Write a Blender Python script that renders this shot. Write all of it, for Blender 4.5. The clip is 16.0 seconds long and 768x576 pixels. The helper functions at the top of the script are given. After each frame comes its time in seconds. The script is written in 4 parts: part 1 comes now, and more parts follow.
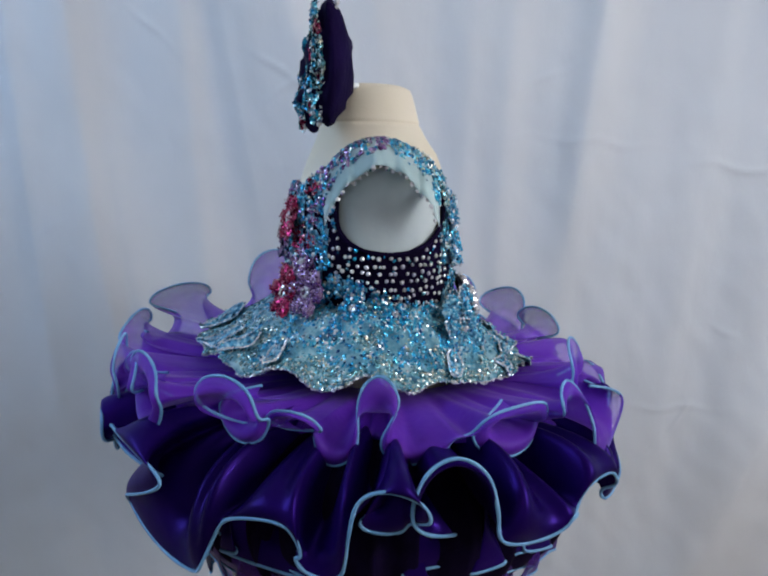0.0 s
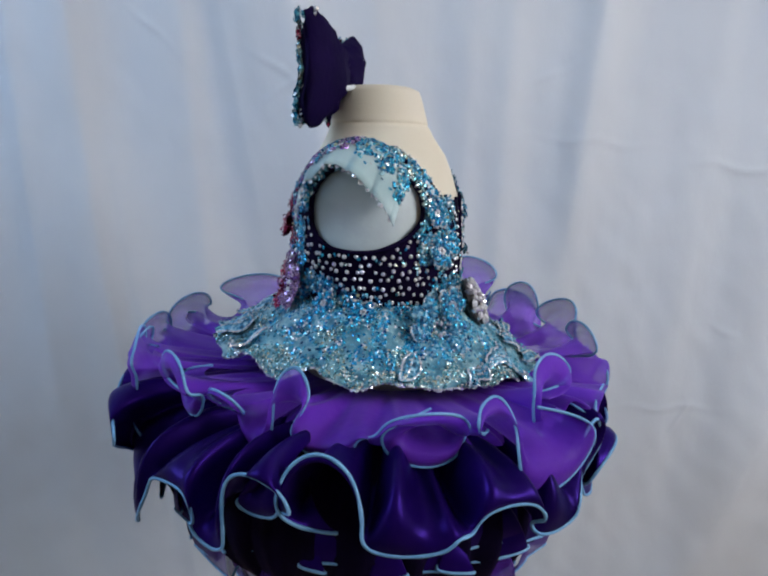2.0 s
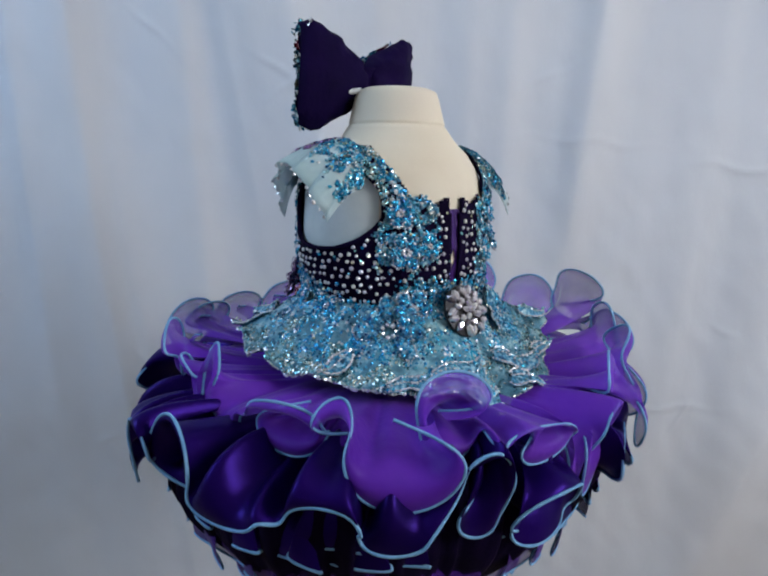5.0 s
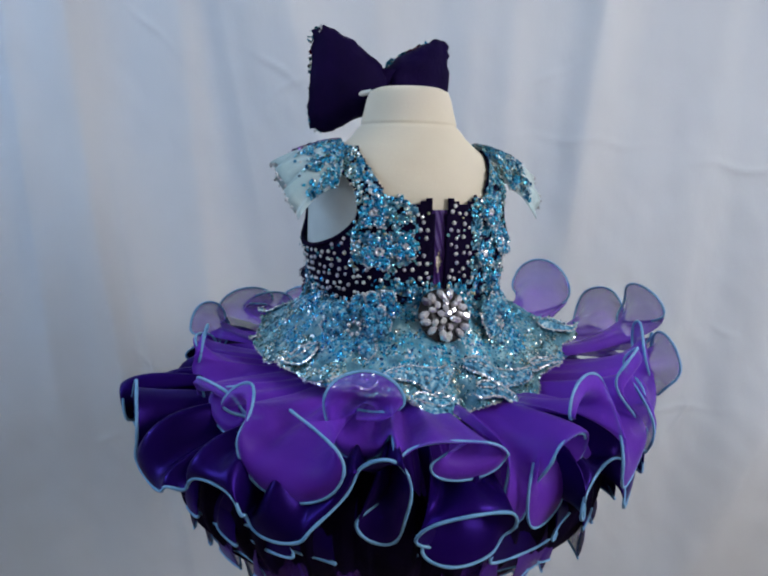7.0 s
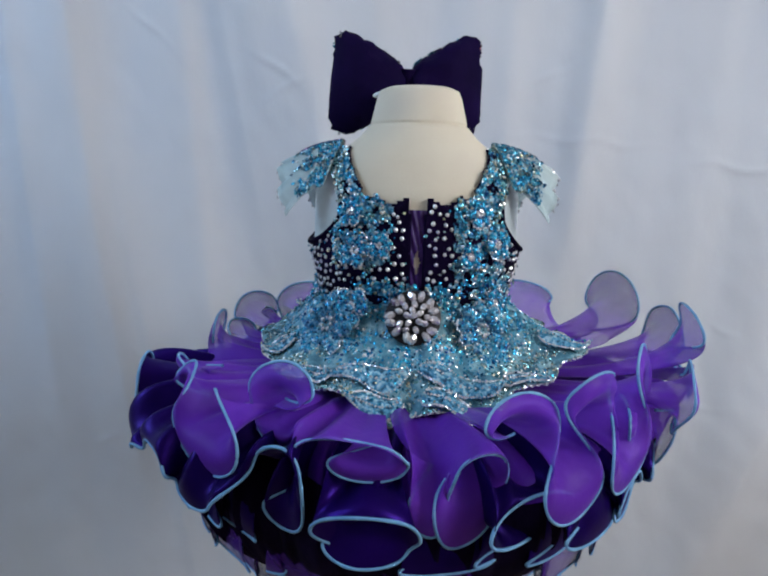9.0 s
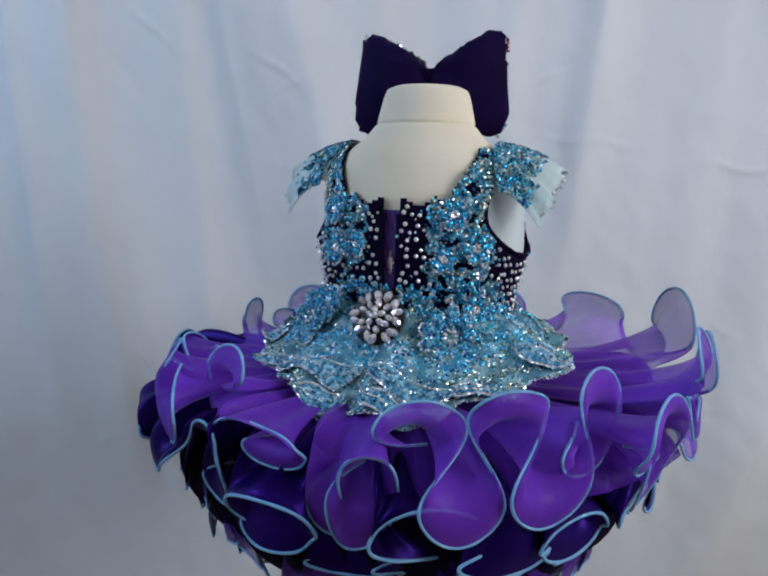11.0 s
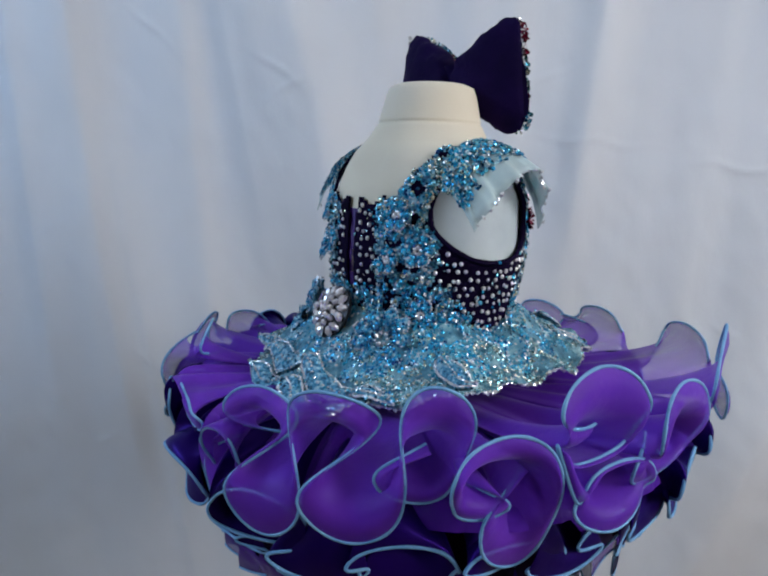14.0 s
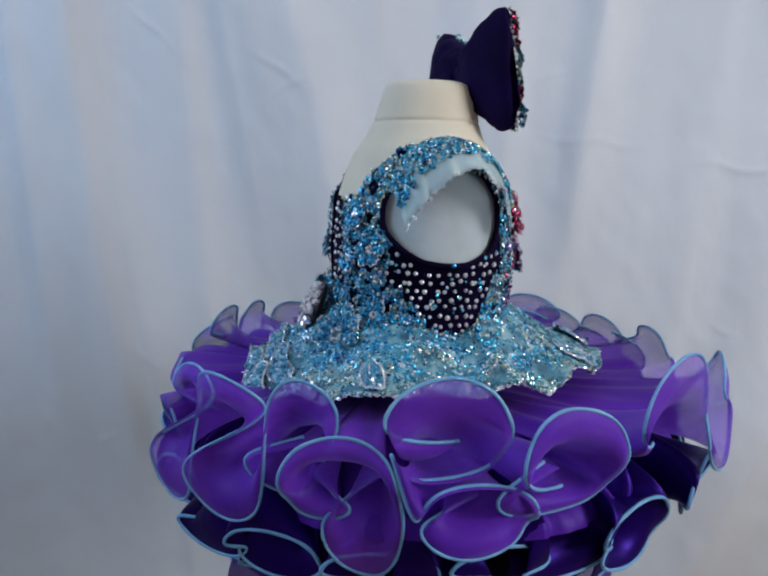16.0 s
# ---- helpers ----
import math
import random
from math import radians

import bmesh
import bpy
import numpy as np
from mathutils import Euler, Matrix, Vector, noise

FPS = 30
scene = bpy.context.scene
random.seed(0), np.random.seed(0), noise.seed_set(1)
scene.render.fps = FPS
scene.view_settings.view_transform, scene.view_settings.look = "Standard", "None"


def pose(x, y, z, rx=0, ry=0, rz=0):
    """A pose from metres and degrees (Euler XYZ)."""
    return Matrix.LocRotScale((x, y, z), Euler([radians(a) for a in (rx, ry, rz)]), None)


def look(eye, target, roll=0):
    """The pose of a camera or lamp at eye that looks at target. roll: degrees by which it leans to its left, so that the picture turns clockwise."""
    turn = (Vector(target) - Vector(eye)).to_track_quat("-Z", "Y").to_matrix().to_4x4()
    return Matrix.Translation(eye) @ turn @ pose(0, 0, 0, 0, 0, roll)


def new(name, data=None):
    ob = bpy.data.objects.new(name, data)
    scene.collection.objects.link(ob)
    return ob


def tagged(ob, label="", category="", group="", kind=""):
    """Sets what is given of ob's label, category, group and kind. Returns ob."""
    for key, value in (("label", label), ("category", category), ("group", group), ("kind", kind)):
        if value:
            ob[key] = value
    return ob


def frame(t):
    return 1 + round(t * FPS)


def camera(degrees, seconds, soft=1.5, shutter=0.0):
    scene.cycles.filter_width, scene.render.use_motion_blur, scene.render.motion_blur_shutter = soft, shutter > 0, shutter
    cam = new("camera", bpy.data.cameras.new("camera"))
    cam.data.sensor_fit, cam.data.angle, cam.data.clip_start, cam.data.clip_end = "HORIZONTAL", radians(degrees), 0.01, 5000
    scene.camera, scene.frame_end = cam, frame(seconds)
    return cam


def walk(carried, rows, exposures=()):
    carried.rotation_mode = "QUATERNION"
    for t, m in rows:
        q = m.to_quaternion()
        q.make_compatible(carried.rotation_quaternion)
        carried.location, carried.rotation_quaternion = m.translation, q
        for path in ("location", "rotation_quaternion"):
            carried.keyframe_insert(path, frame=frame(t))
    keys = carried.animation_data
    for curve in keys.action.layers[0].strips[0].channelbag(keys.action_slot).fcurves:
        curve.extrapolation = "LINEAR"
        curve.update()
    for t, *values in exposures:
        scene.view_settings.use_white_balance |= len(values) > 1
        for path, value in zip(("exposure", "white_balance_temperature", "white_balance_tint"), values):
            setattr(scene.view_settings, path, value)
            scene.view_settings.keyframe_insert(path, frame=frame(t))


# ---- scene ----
# A still camera before a dress that turns on its form; z = 0 is the floor, the turning axis stands at x = y = 0.
RATE = 10.72  # degrees a second, clockwise from above
cam = camera(61.7, 16.0, soft=2.2)
EYE = pose(0, -0.62, 0.875, 79.37, -1.4555, 0.9326)
walk(cam, [(0.0, EYE), (16.0, EYE)], exposures=((0.0, 0.0), (16.0, 0.0)))

# ---- light ----
world = bpy.data.worlds.new("sky")
scene.world = world
world.use_nodes = True
wn = world.node_tree
sky = wn.nodes.new("ShaderNodeTexSky")
sky.sky_type, sky.sun_disc = "NISHITA", False
sky.sun_elevation, sky.sun_rotation = radians(40), radians(120)
wn.links.new(sky.outputs[0], wn.nodes["Background"].inputs[0])
wn.nodes["Background"].inputs[1].default_value = 0.12


def area(name, w, h, m, power, colour):
    lamp = bpy.data.lights.new(name, "AREA")
    lamp.shape, lamp.size, lamp.size_y, lamp.energy, lamp.color = "RECTANGLE", w, h, power, colour
    ob = new(name, lamp)
    ob.matrix_world = m
    return ob


# daylight through the two windows of the room
area("daylight_right", 0.7, 0.9, look((1.66, -0.95, 1.55), (0.05, 0.2, 0.95)), 20.3, (0.905, 0.945, 1.01))
area("daylight_left", 0.9, 0.75, look((-1.66, -0.50, 1.74), (-0.2, 0.4, 1.15)), 11.5, (0.56, 0.83, 1.22))


# ---- materials ----
def material(name, colour, rough=0.6, metal=0.0, **more):
    m = bpy.data.materials.new(name)
    m.use_nodes = True
    b = m.node_tree.nodes["Principled BSDF"]
    b.inputs["Base Color"].default_value = (*colour, 1)
    b.inputs["Roughness"].default_value = rough
    b.inputs["Metallic"].default_value = metal
    for key, value in more.items():
        b.inputs[key.replace("_", " ")].default_value = value
    return m


def ramp(nt, source, stops, constant=False):
    r = nt.nodes.new("ShaderNodeValToRGB")
    r.color_ramp.interpolation = "CONSTANT" if constant else "LINEAR"
    while len(r.color_ramp.elements) < len(stops):
        r.color_ramp.elements.new(0.5)
    for e, (at, c) in zip(r.color_ramp.elements, stops):
        e.position, e.color = at, (*c, 1)
    nt.links.new(source, r.inputs[0])
    return r.outputs[0]


def noisy(m, scale, stops, detail=4.0, stretch=(1, 1, 1), bump=0.0, bump_scale=None, bump_detail=3.0):
    """Two scales of variation: colour from a broad noise, relief from a fine one."""
    nt = m.node_tree
    b = nt.nodes["Principled BSDF"]
    co = nt.nodes.new("ShaderNodeTexCoord")
    mp = nt.nodes.new("ShaderNodeMapping")
    mp.inputs["Scale"].default_value = stretch
    nt.links.new(co.outputs["Object"], mp.inputs[0])
    n = nt.nodes.new("ShaderNodeTexNoise")
    n.inputs["Scale"].default_value, n.inputs["Detail"].default_value = scale, detail
    nt.links.new(mp.outputs[0], n.inputs["Vector"])
    nt.links.new(ramp(nt, n.outputs[0], stops), b.inputs["Base Color"])
    if bump:
        n2 = nt.nodes.new("ShaderNodeTexNoise")
        n2.inputs["Scale"].default_value, n2.inputs["Detail"].default_value = bump_scale or scale * 8, bump_detail
        nt.links.new(mp.outputs[0], n2.inputs["Vector"])
        bp = nt.nodes.new("ShaderNodeBump")
        bp.inputs["Strength"].default_value, bp.inputs["Distance"].default_value = bump, 0.002
        nt.links.new(n2.outputs[0], bp.inputs["Height"])
        nt.links.new(bp.outputs[0], b.inputs["Normal"])
    return m


def sparkle(name, stops, rough=0.22, metal=0.75, attribute="island"):
    m = material(name, (0.5, 0.5, 0.5), rough, metal)
    nt = m.node_tree
    if attribute == "island":
        src = nt.nodes.new("ShaderNodeNewGeometry").outputs["Random Per Island"]
    else:
        src = nt.nodes.new("ShaderNodeObjectInfo").outputs["Random"]
    nt.links.new(ramp(nt, src, stops, True), nt.nodes["Principled BSDF"].inputs["Base Color"])
    return m


def sheer(name, stops, alpha, rough=0.45):
    m = material(name, (0.2, 0.06, 0.5), rough)
    noisy(m, 14, stops, bump=0.25, bump_scale=160)
    b = m.node_tree.nodes["Principled BSDF"]
    b.inputs["Alpha"].default_value = alpha
    b.inputs["Specular IOR Level"].default_value = 0.18
    b.inputs["Sheen Weight"].default_value = 0.12
    b.inputs["Sheen Roughness"].default_value = 0.4
    return m


CURTAIN = noisy(material("curtain_cotton", (0.7, 0.7, 0.7), 0.9), 3.0,
                ((0.3, (0.64, 0.655, 0.69)), (0.7, (0.72, 0.725, 0.74))), stretch=(1, 1, 0.5), bump=0.7, bump_scale=24, bump_detail=5.0)
PLASTER = noisy(material("plaster", (0.7, 0.69, 0.66), 0.9), 2.0, ((0.3, (0.66, 0.64, 0.6)), (0.7, (0.72, 0.7, 0.66))), bump=0.2)
BOARDS = noisy(material("floor_boards", (0.3, 0.2, 0.12), 0.5), 3.0, ((0.3, (0.22, 0.14, 0.08)), (0.7, (0.34, 0.23, 0.14))), stretch=(1, 12, 1), bump=0.1)
PAINT = material("white_paint", (0.8, 0.8, 0.78), 0.4)
FORM = noisy(material("form_canvas", (0.7, 0.66, 0.5), 0.8), 9.0,
             ((0.3, (0.74, 0.63, 0.47)), (0.55, (0.80, 0.70, 0.54)), (0.75, (0.77, 0.67, 0.54))), bump=0.10, bump_scale=600)
PEARL = noisy(material("armhole_cover", (0.6, 0.66, 0.64), 0.55), 20.0,
              ((0.3, (0.5, 0.56, 0.56)), (0.7, (0.64, 0.69, 0.67))), bump=0.2, bump_scale=90)
# the bodice's own cloth; the underskirt borrows its near-black as painted shade
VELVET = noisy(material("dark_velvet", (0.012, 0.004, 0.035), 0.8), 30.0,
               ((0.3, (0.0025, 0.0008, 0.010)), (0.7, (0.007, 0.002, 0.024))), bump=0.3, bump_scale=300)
BOWCLOTH = noisy(material("bow_cloth", (0.02, 0.006, 0.07), 0.75), 25.0,
                 ((0.3, (0.004, 0.0014, 0.020)), (0.7, (0.010, 0.003, 0.042))), bump=0.35, bump_scale=220)
LACING = material("purple_ribbon", (0.05, 0.008, 0.14), 0.4)
SATIN = noisy(material("satin", (0.03, 0.006, 0.13), 0.36, 0.40), 6.0,
              ((0.3, (0.003, 0.0006, 0.030)), (0.7, (0.020, 0.0030, 0.140))), bump=0.15, bump_scale=60)
for m in (VELVET, BOWCLOTH):
    m.node_tree.nodes["Principled BSDF"].inputs["Specular IOR Level"].default_value = 0.06
SATIN.node_tree.nodes["Principled BSDF"].inputs["Specular Tint"].default_value = (0.35, 0.16, 1.0, 1)
SATIN.node_tree.nodes["Principled BSDF"].inputs["Specular IOR Level"].default_value = 0.30
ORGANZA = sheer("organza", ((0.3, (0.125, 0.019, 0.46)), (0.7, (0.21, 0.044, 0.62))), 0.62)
# darker copy of the organza: the shade low under the skirt is in its colour
ORGANZA_SHADED = sheer("organza_shaded", ((0.3, (0.045, 0.007, 0.17)), (0.7, (0.075, 0.014, 0.26))), 0.72)
ORGANZA_UNDER = sheer("organza_under", ((0.3, (0.072, 0.007, 0.32)), (0.7, (0.125, 0.017, 0.46))), 0.80)
HEM = noisy(material("hem_cord", (0.25, 0.5, 0.75), 0.5), 60.0, ((0.3, (0.12, 0.32, 0.58)), (0.7, (0.24, 0.48, 0.72))), bump=0.4, bump_scale=900)
LACE = noisy(material("aqua_lace", (0.2, 0.45, 0.55), 0.6), 70.0,
             ((0.3, (0.02, 0.10, 0.16)), (0.5, (0.10, 0.28, 0.36)), (0.68, (0.36, 0.54, 0.56))), bump=0.8, bump_scale=420)
LEAF = noisy(material("leaf_lace", (0.1, 0.36, 0.5), 0.55), 230.0,
             ((0.36, (0.008, 0.06, 0.12)), (0.5, (0.05, 0.29, 0.47)), (0.66, (0.45, 0.68, 0.74))), bump=0.9, bump_scale=700)
NET = sheer("white_net", ((0.3, (0.50, 0.68, 0.68)), (0.7, (0.74, 0.84, 0.82))), 0.55)
AQUA = sparkle("aqua_sequins", ((0.0, (0.02, 0.28, 0.52)), (0.25, (0.035, 0.42, 0.62)), (0.45, (0.15, 0.56, 0.68)), (0.60, (0.45, 0.72, 0.76)),
                                (0.68, (0.88, 0.88, 0.86)), (0.79, (0.008, 0.07, 0.16)), (0.94, (0.52, 0.52, 0.34))), 0.26, 0.6)
BLUE = sparkle("blue_sequins", ((0.0, (0.012, 0.26, 0.52)), (0.32, (0.03, 0.42, 0.66)), (0.55, (0.15, 0.56, 0.74)), (0.70, (0.85, 0.88, 0.90)), (0.88, (0.01, 0.06, 0.20))), 0.24, 0.5)
PALE = sparkle("pale_sequins", ((0.0, (0.20, 0.46, 0.50)), (0.3, (0.45, 0.62, 0.60)), (0.5, (0.80, 0.80, 0.74)), (0.65, (0.06, 0.22, 0.28)), (0.88, (0.62, 0.58, 0.44))))
MAUVE = sparkle("mauve_sequins", ((0.0, (0.28, 0.14, 0.36)), (0.35, (0.44, 0.29, 0.48)), (0.6, (0.66, 0.58, 0.64)), (0.8, (0.16, 0.05, 0.22))))
ROSE = sparkle("rose_sequins", ((0.0, (0.27, 0.008, 0.055)), (0.5, (0.40, 0.025, 0.10)), (0.8, (0.55, 0.26, 0.30))))
CRYSTAL = sparkle("crystal", ((0.0, (0.80, 0.75, 0.76)), (0.35, (0.90, 0.86, 0.82)), (0.66, (0.34, 0.31, 0.34)), (0.78, (0.80, 0.75, 0.77))), 0.10, 0.65, "object")
PEARLY = sparkle("pearly_crystal", ((0.0, (0.80, 0.76, 0.76)), (0.5, (0.88, 0.85, 0.80)), (0.8, (0.66, 0.62, 0.70))), 0.22, 0.35, "object")
GEM = sparkle("crystal_beads", ((0.0, (0.85, 0.83, 0.84)), (0.5, (0.92, 0.90, 0.88)), (0.8, (0.70, 0.68, 0.74))), 0.12, 0.5)
SILVER = material("silver_setting", (0.03, 0.028, 0.03), 0.4, 0.7)
GLASS = material("window_glass", (1, 1, 1), 0.02, 0.0, Transmission_Weight=1.0)


# ---- building helpers ----
def mesh_of(name, verts, faces, mat, smooth=True):
    me = bpy.data.meshes.new(name)
    me.from_pydata([tuple(v) for v in verts], [], faces)
    me.materials.append(mat)
    if smooth:
        me.polygons.foreach_set("use_smooth", [True] * len(me.polygons))
    me.update()
    return me


def part(name, me, parent=None, label="", kind=""):
    ob = new(name, me)
    if parent is not None:
        ob.parent = parent
    return tagged(ob, label=label, kind=kind)


def grid_faces(nu, nv, close_u=False, keep=None):
    out = []
    for i in range(nu if close_u else nu - 1):
        for j in range(nv - 1):
            if keep is None or keep(i, j):
                k = (i + 1) % nu
                out.append((i * nv + j, k * nv + j, k * nv + j + 1, i * nv + j + 1))
    return out


def box_mesh(name, x0, x1, y0, y1, z0, z1, mat):
    v = [(x, y, z) for x in (x0, x1) for y in (y0, y1) for z in (z0, z1)]
    f = [(0, 1, 3, 2), (4, 6, 7, 5), (0, 4, 5, 1), (2, 3, 7, 6), (0, 2, 6, 4), (1, 5, 7, 3)]
    return mesh_of(name, v, f, mat, False)


def tube(path, radius, closed=True, sides=6):
    """Vertices and faces of a round cord along a path of points (n, 3)."""
    p = np.asarray(path)
    n = len(p)
    d = (np.roll(p, -1, 0) - np.roll(p, 1, 0)) if closed else np.gradient(p, axis=0)
    d /= np.linalg.norm(d, axis=1)[:, None] + 1e-9
    up = np.array((0.31, 0.2, 0.93))
    a = np.cross(d, up)
    a /= np.linalg.norm(a, axis=1)[:, None] + 1e-9
    b = np.cross(d, a)
    r = radius * (1 + 0.12 * np.sin(np.arange(n) * 0.9) * np.sin(np.arange(n) * 0.23))
    v = np.concatenate([(p + r[:, None] * (math.cos(2 * math.pi * k / sides) * a + math.sin(2 * math.pi * k / sides) * b))[:, None] for k in range(sides)], 1).reshape(-1, 3)
    f = []
    for i in range(n if closed else n - 1):
        for k in range(sides):
            f.append((i * sides + k, i * sides + (k + 1) % sides, ((i + 1) % n) * sides + (k + 1) % sides, ((i + 1) % n) * sides + k))
    return v, f


def spline(points, per, closed=True):
    """A smooth curve through points (n, d), per samples to a span."""
    p = np.asarray(points, float)
    n = len(p)
    out = []
    for i in range(n if closed else n - 1):
        q = [p[(i + k) % n] if closed else p[min(max(i + k, 0), n - 1)] for k in (-1, 0, 1, 2)]
        for s in np.arange(per) / per:
            out.append(0.5 * (2 * q[1] + (q[2] - q[0]) * s + (2 * q[0] - 5 * q[1] + 4 * q[2] - q[3]) * s * s + (3 * q[1] - q[0] - 3 * q[2] + q[3]) * s ** 3))
    return np.array(out)


def flakes(places, normals, size, tilt, rng, sides=5, dome=0.35):
    """Small faceted cups (sequins, beads) at the places, tilted at random: vertices and faces."""
    n = len(places)
    nor = np.asarray(normals) + tilt * rng.normal(size=(n, 3))
    nor /= np.linalg.norm(nor, axis=1)[:, None]
    a = np.cross(nor, rng.normal(size=(n, 3)))
    a /= np.linalg.norm(a, axis=1)[:, None]
    b = np.cross(nor, a)
    r = (size * rng.uniform(0.65, 1.25, n))[:, None]
    v = [np.asarray(places) + nor * r * dome]
    for k in range(sides):
        w = 2 * math.pi * k / sides
        v.append(np.asarray(places) + r * (math.cos(w) * a + math.sin(w) * b))
    v = np.stack(v, 1).reshape(-1, 3)
    m = sides + 1
    f = [(i * m, i * m + 1 + k, i * m + 1 + (k + 1) % sides) for i in range(n) for k in range(sides)]
    return v, f


# ---- the room ----
def room():
    def wall(name, *box):
        tagged(new(name, box_mesh(name, *box, PLASTER)), "plain off-white plastered wall of the room", "wall", kind="structure")
    tagged(new("floor", box_mesh("floor", -1.7, 1.7, -2.2, 0.9, -0.05, 0.0, BOARDS)), "worn brown wooden floor boards", "floor", kind="structure")
    tagged(new("ceiling", box_mesh("ceiling", -1.7, 1.7, -2.2, 0.9, 2.4, 2.45, PAINT)), "plain white painted ceiling", "ceiling", kind="structure")
    wall("wall_north", -1.8, 1.8, 0.9, 1.0, 0, 2.4)
    wall("wall_south", -1.8, 1.8, -2.3, -2.2, 0, 2.4)
    for side, y0, y1, tag in ((1, -1.5, -0.4, "window_1"), (-1, -1.05, -0.05, "window_2")):
        x0, x1 = (1.7, 1.8) if side > 0 else (-1.8, -1.7)
        n = "wall_east" if side > 0 else "wall_west"
        for k, b in enumerate(((-2.2, y0, 0, 2.4), (y1, 0.9, 0, 2.4), (y0, y1, 0, 0.9), (y0, y1, 2.2, 2.4))):
            wall(n if k == 0 else n + "_" + "abc"[k - 1], x0, x1, *b)
        w = tagged(new(tag), "white painted wooden window in the room's wall", "window", kind="structure")
        for q, b in enumerate(((y0, y0 + 0.05, 0.9, 2.2), (y1 - 0.05, y1, 0.9, 2.2), (y0 + 0.05, y1 - 0.05, 0.9, 0.95), (y0 + 0.05, y1 - 0.05, 2.15, 2.2))):
            part("window_frame", box_mesh("window_frame", x0 + 0.03, x1 - 0.03, *b, PAINT), w)
        g = part("pane", box_mesh("pane", x0 + 0.048, x0 + 0.052, y0 + 0.05, y1 - 0.05, 0.95, 2.15, GLASS), w)
        g.visible_shadow = False


# ridges of the curtain: crest along it, width of its near and far flank, depth, lean, height round which it shows and its spread
FOLDS = ((-1.25, 0.10, 0.05, 0.05, 0.0, 1.0, 9), (-0.92, 0.10, 0.05, 0.05, 0.02, 1.0, 9), (-0.64, 0.025, 0.03, 0.014, 0.03, 0.95, 0.5), (-0.520, 0.115, 0.036, 0.040, 0.080, 1.0, 0.62),
         (-0.475, 0.02, 0.03, 0.010, 0.12, 0.5, 0.5), (-0.345, 0.05, 0.03, 0.016, 0.10, 0.9, 0.7), (-0.255, 0.030, 0.10, 0.012, 0.20, 1.05, 0.35), (-0.135, 0.125, 0.07, 0.044, 0.24, 0.95, 0.42),
         (-0.02, 0.07, 0.05, 0.018, 0.05, 1.1, 0.6), (0.125, 0.05, 0.04, 0.014, -0.04, 1.0, 0.6), (0.195, 0.03, 0.03, 0.010, -0.02, 1.0, 0.4), (0.322, 0.036, 0.055, 0.026, -0.06, 1.12, 0.40),
         (0.41, 0.03, 0.05, 0.006, -0.05, 0.95, 0.4), (0.52, 0.09, 0.04, 0.010, -0.03, 0.9, 0.6), (0.66, 0.05, 0.07, 0.012, -0.02, 1.0, 0.5), (0.845, 0.085, 0.06, 0.040, -0.36, 0.2, 0.34),
         (0.98, 0.07, 0.09, 0.05, 0.0, 1.0, 9), (1.3, 0.10, 0.06, 0.05, 0.0, 1.0, 9))
# short creases: place, half length, height, tilt, depth
CREASES = ((0.33, 0.10, 0.925, -0.06, 0.0016), (0.61, 0.09, 0.885, -0.10, 0.0018), (0.52, 0.08, 0.45, 0.03, 0.0016), (-0.20, 0.035, 1.03, -0.7, 0.0022), (-0.175, 0.03, 1.0, 0.5, 0.0018), (0.235, 0.05, 1.02, 0.5, 0.0014),
           (0.60, 0.02, 0.60, -0.4, 0.0016), (-0.44, 0.02, 0.52, -0.9, 0.0018), (-0.52, 0.03, 0.36, 0.3, 0.0014), (0.54, 0.015, 0.43, 1.6, 0.0018), (-0.41, 0.05, 1.09, -0.9, 0.0014), (-0.60, 0.03, 0.75, 0.6, 0.0010))


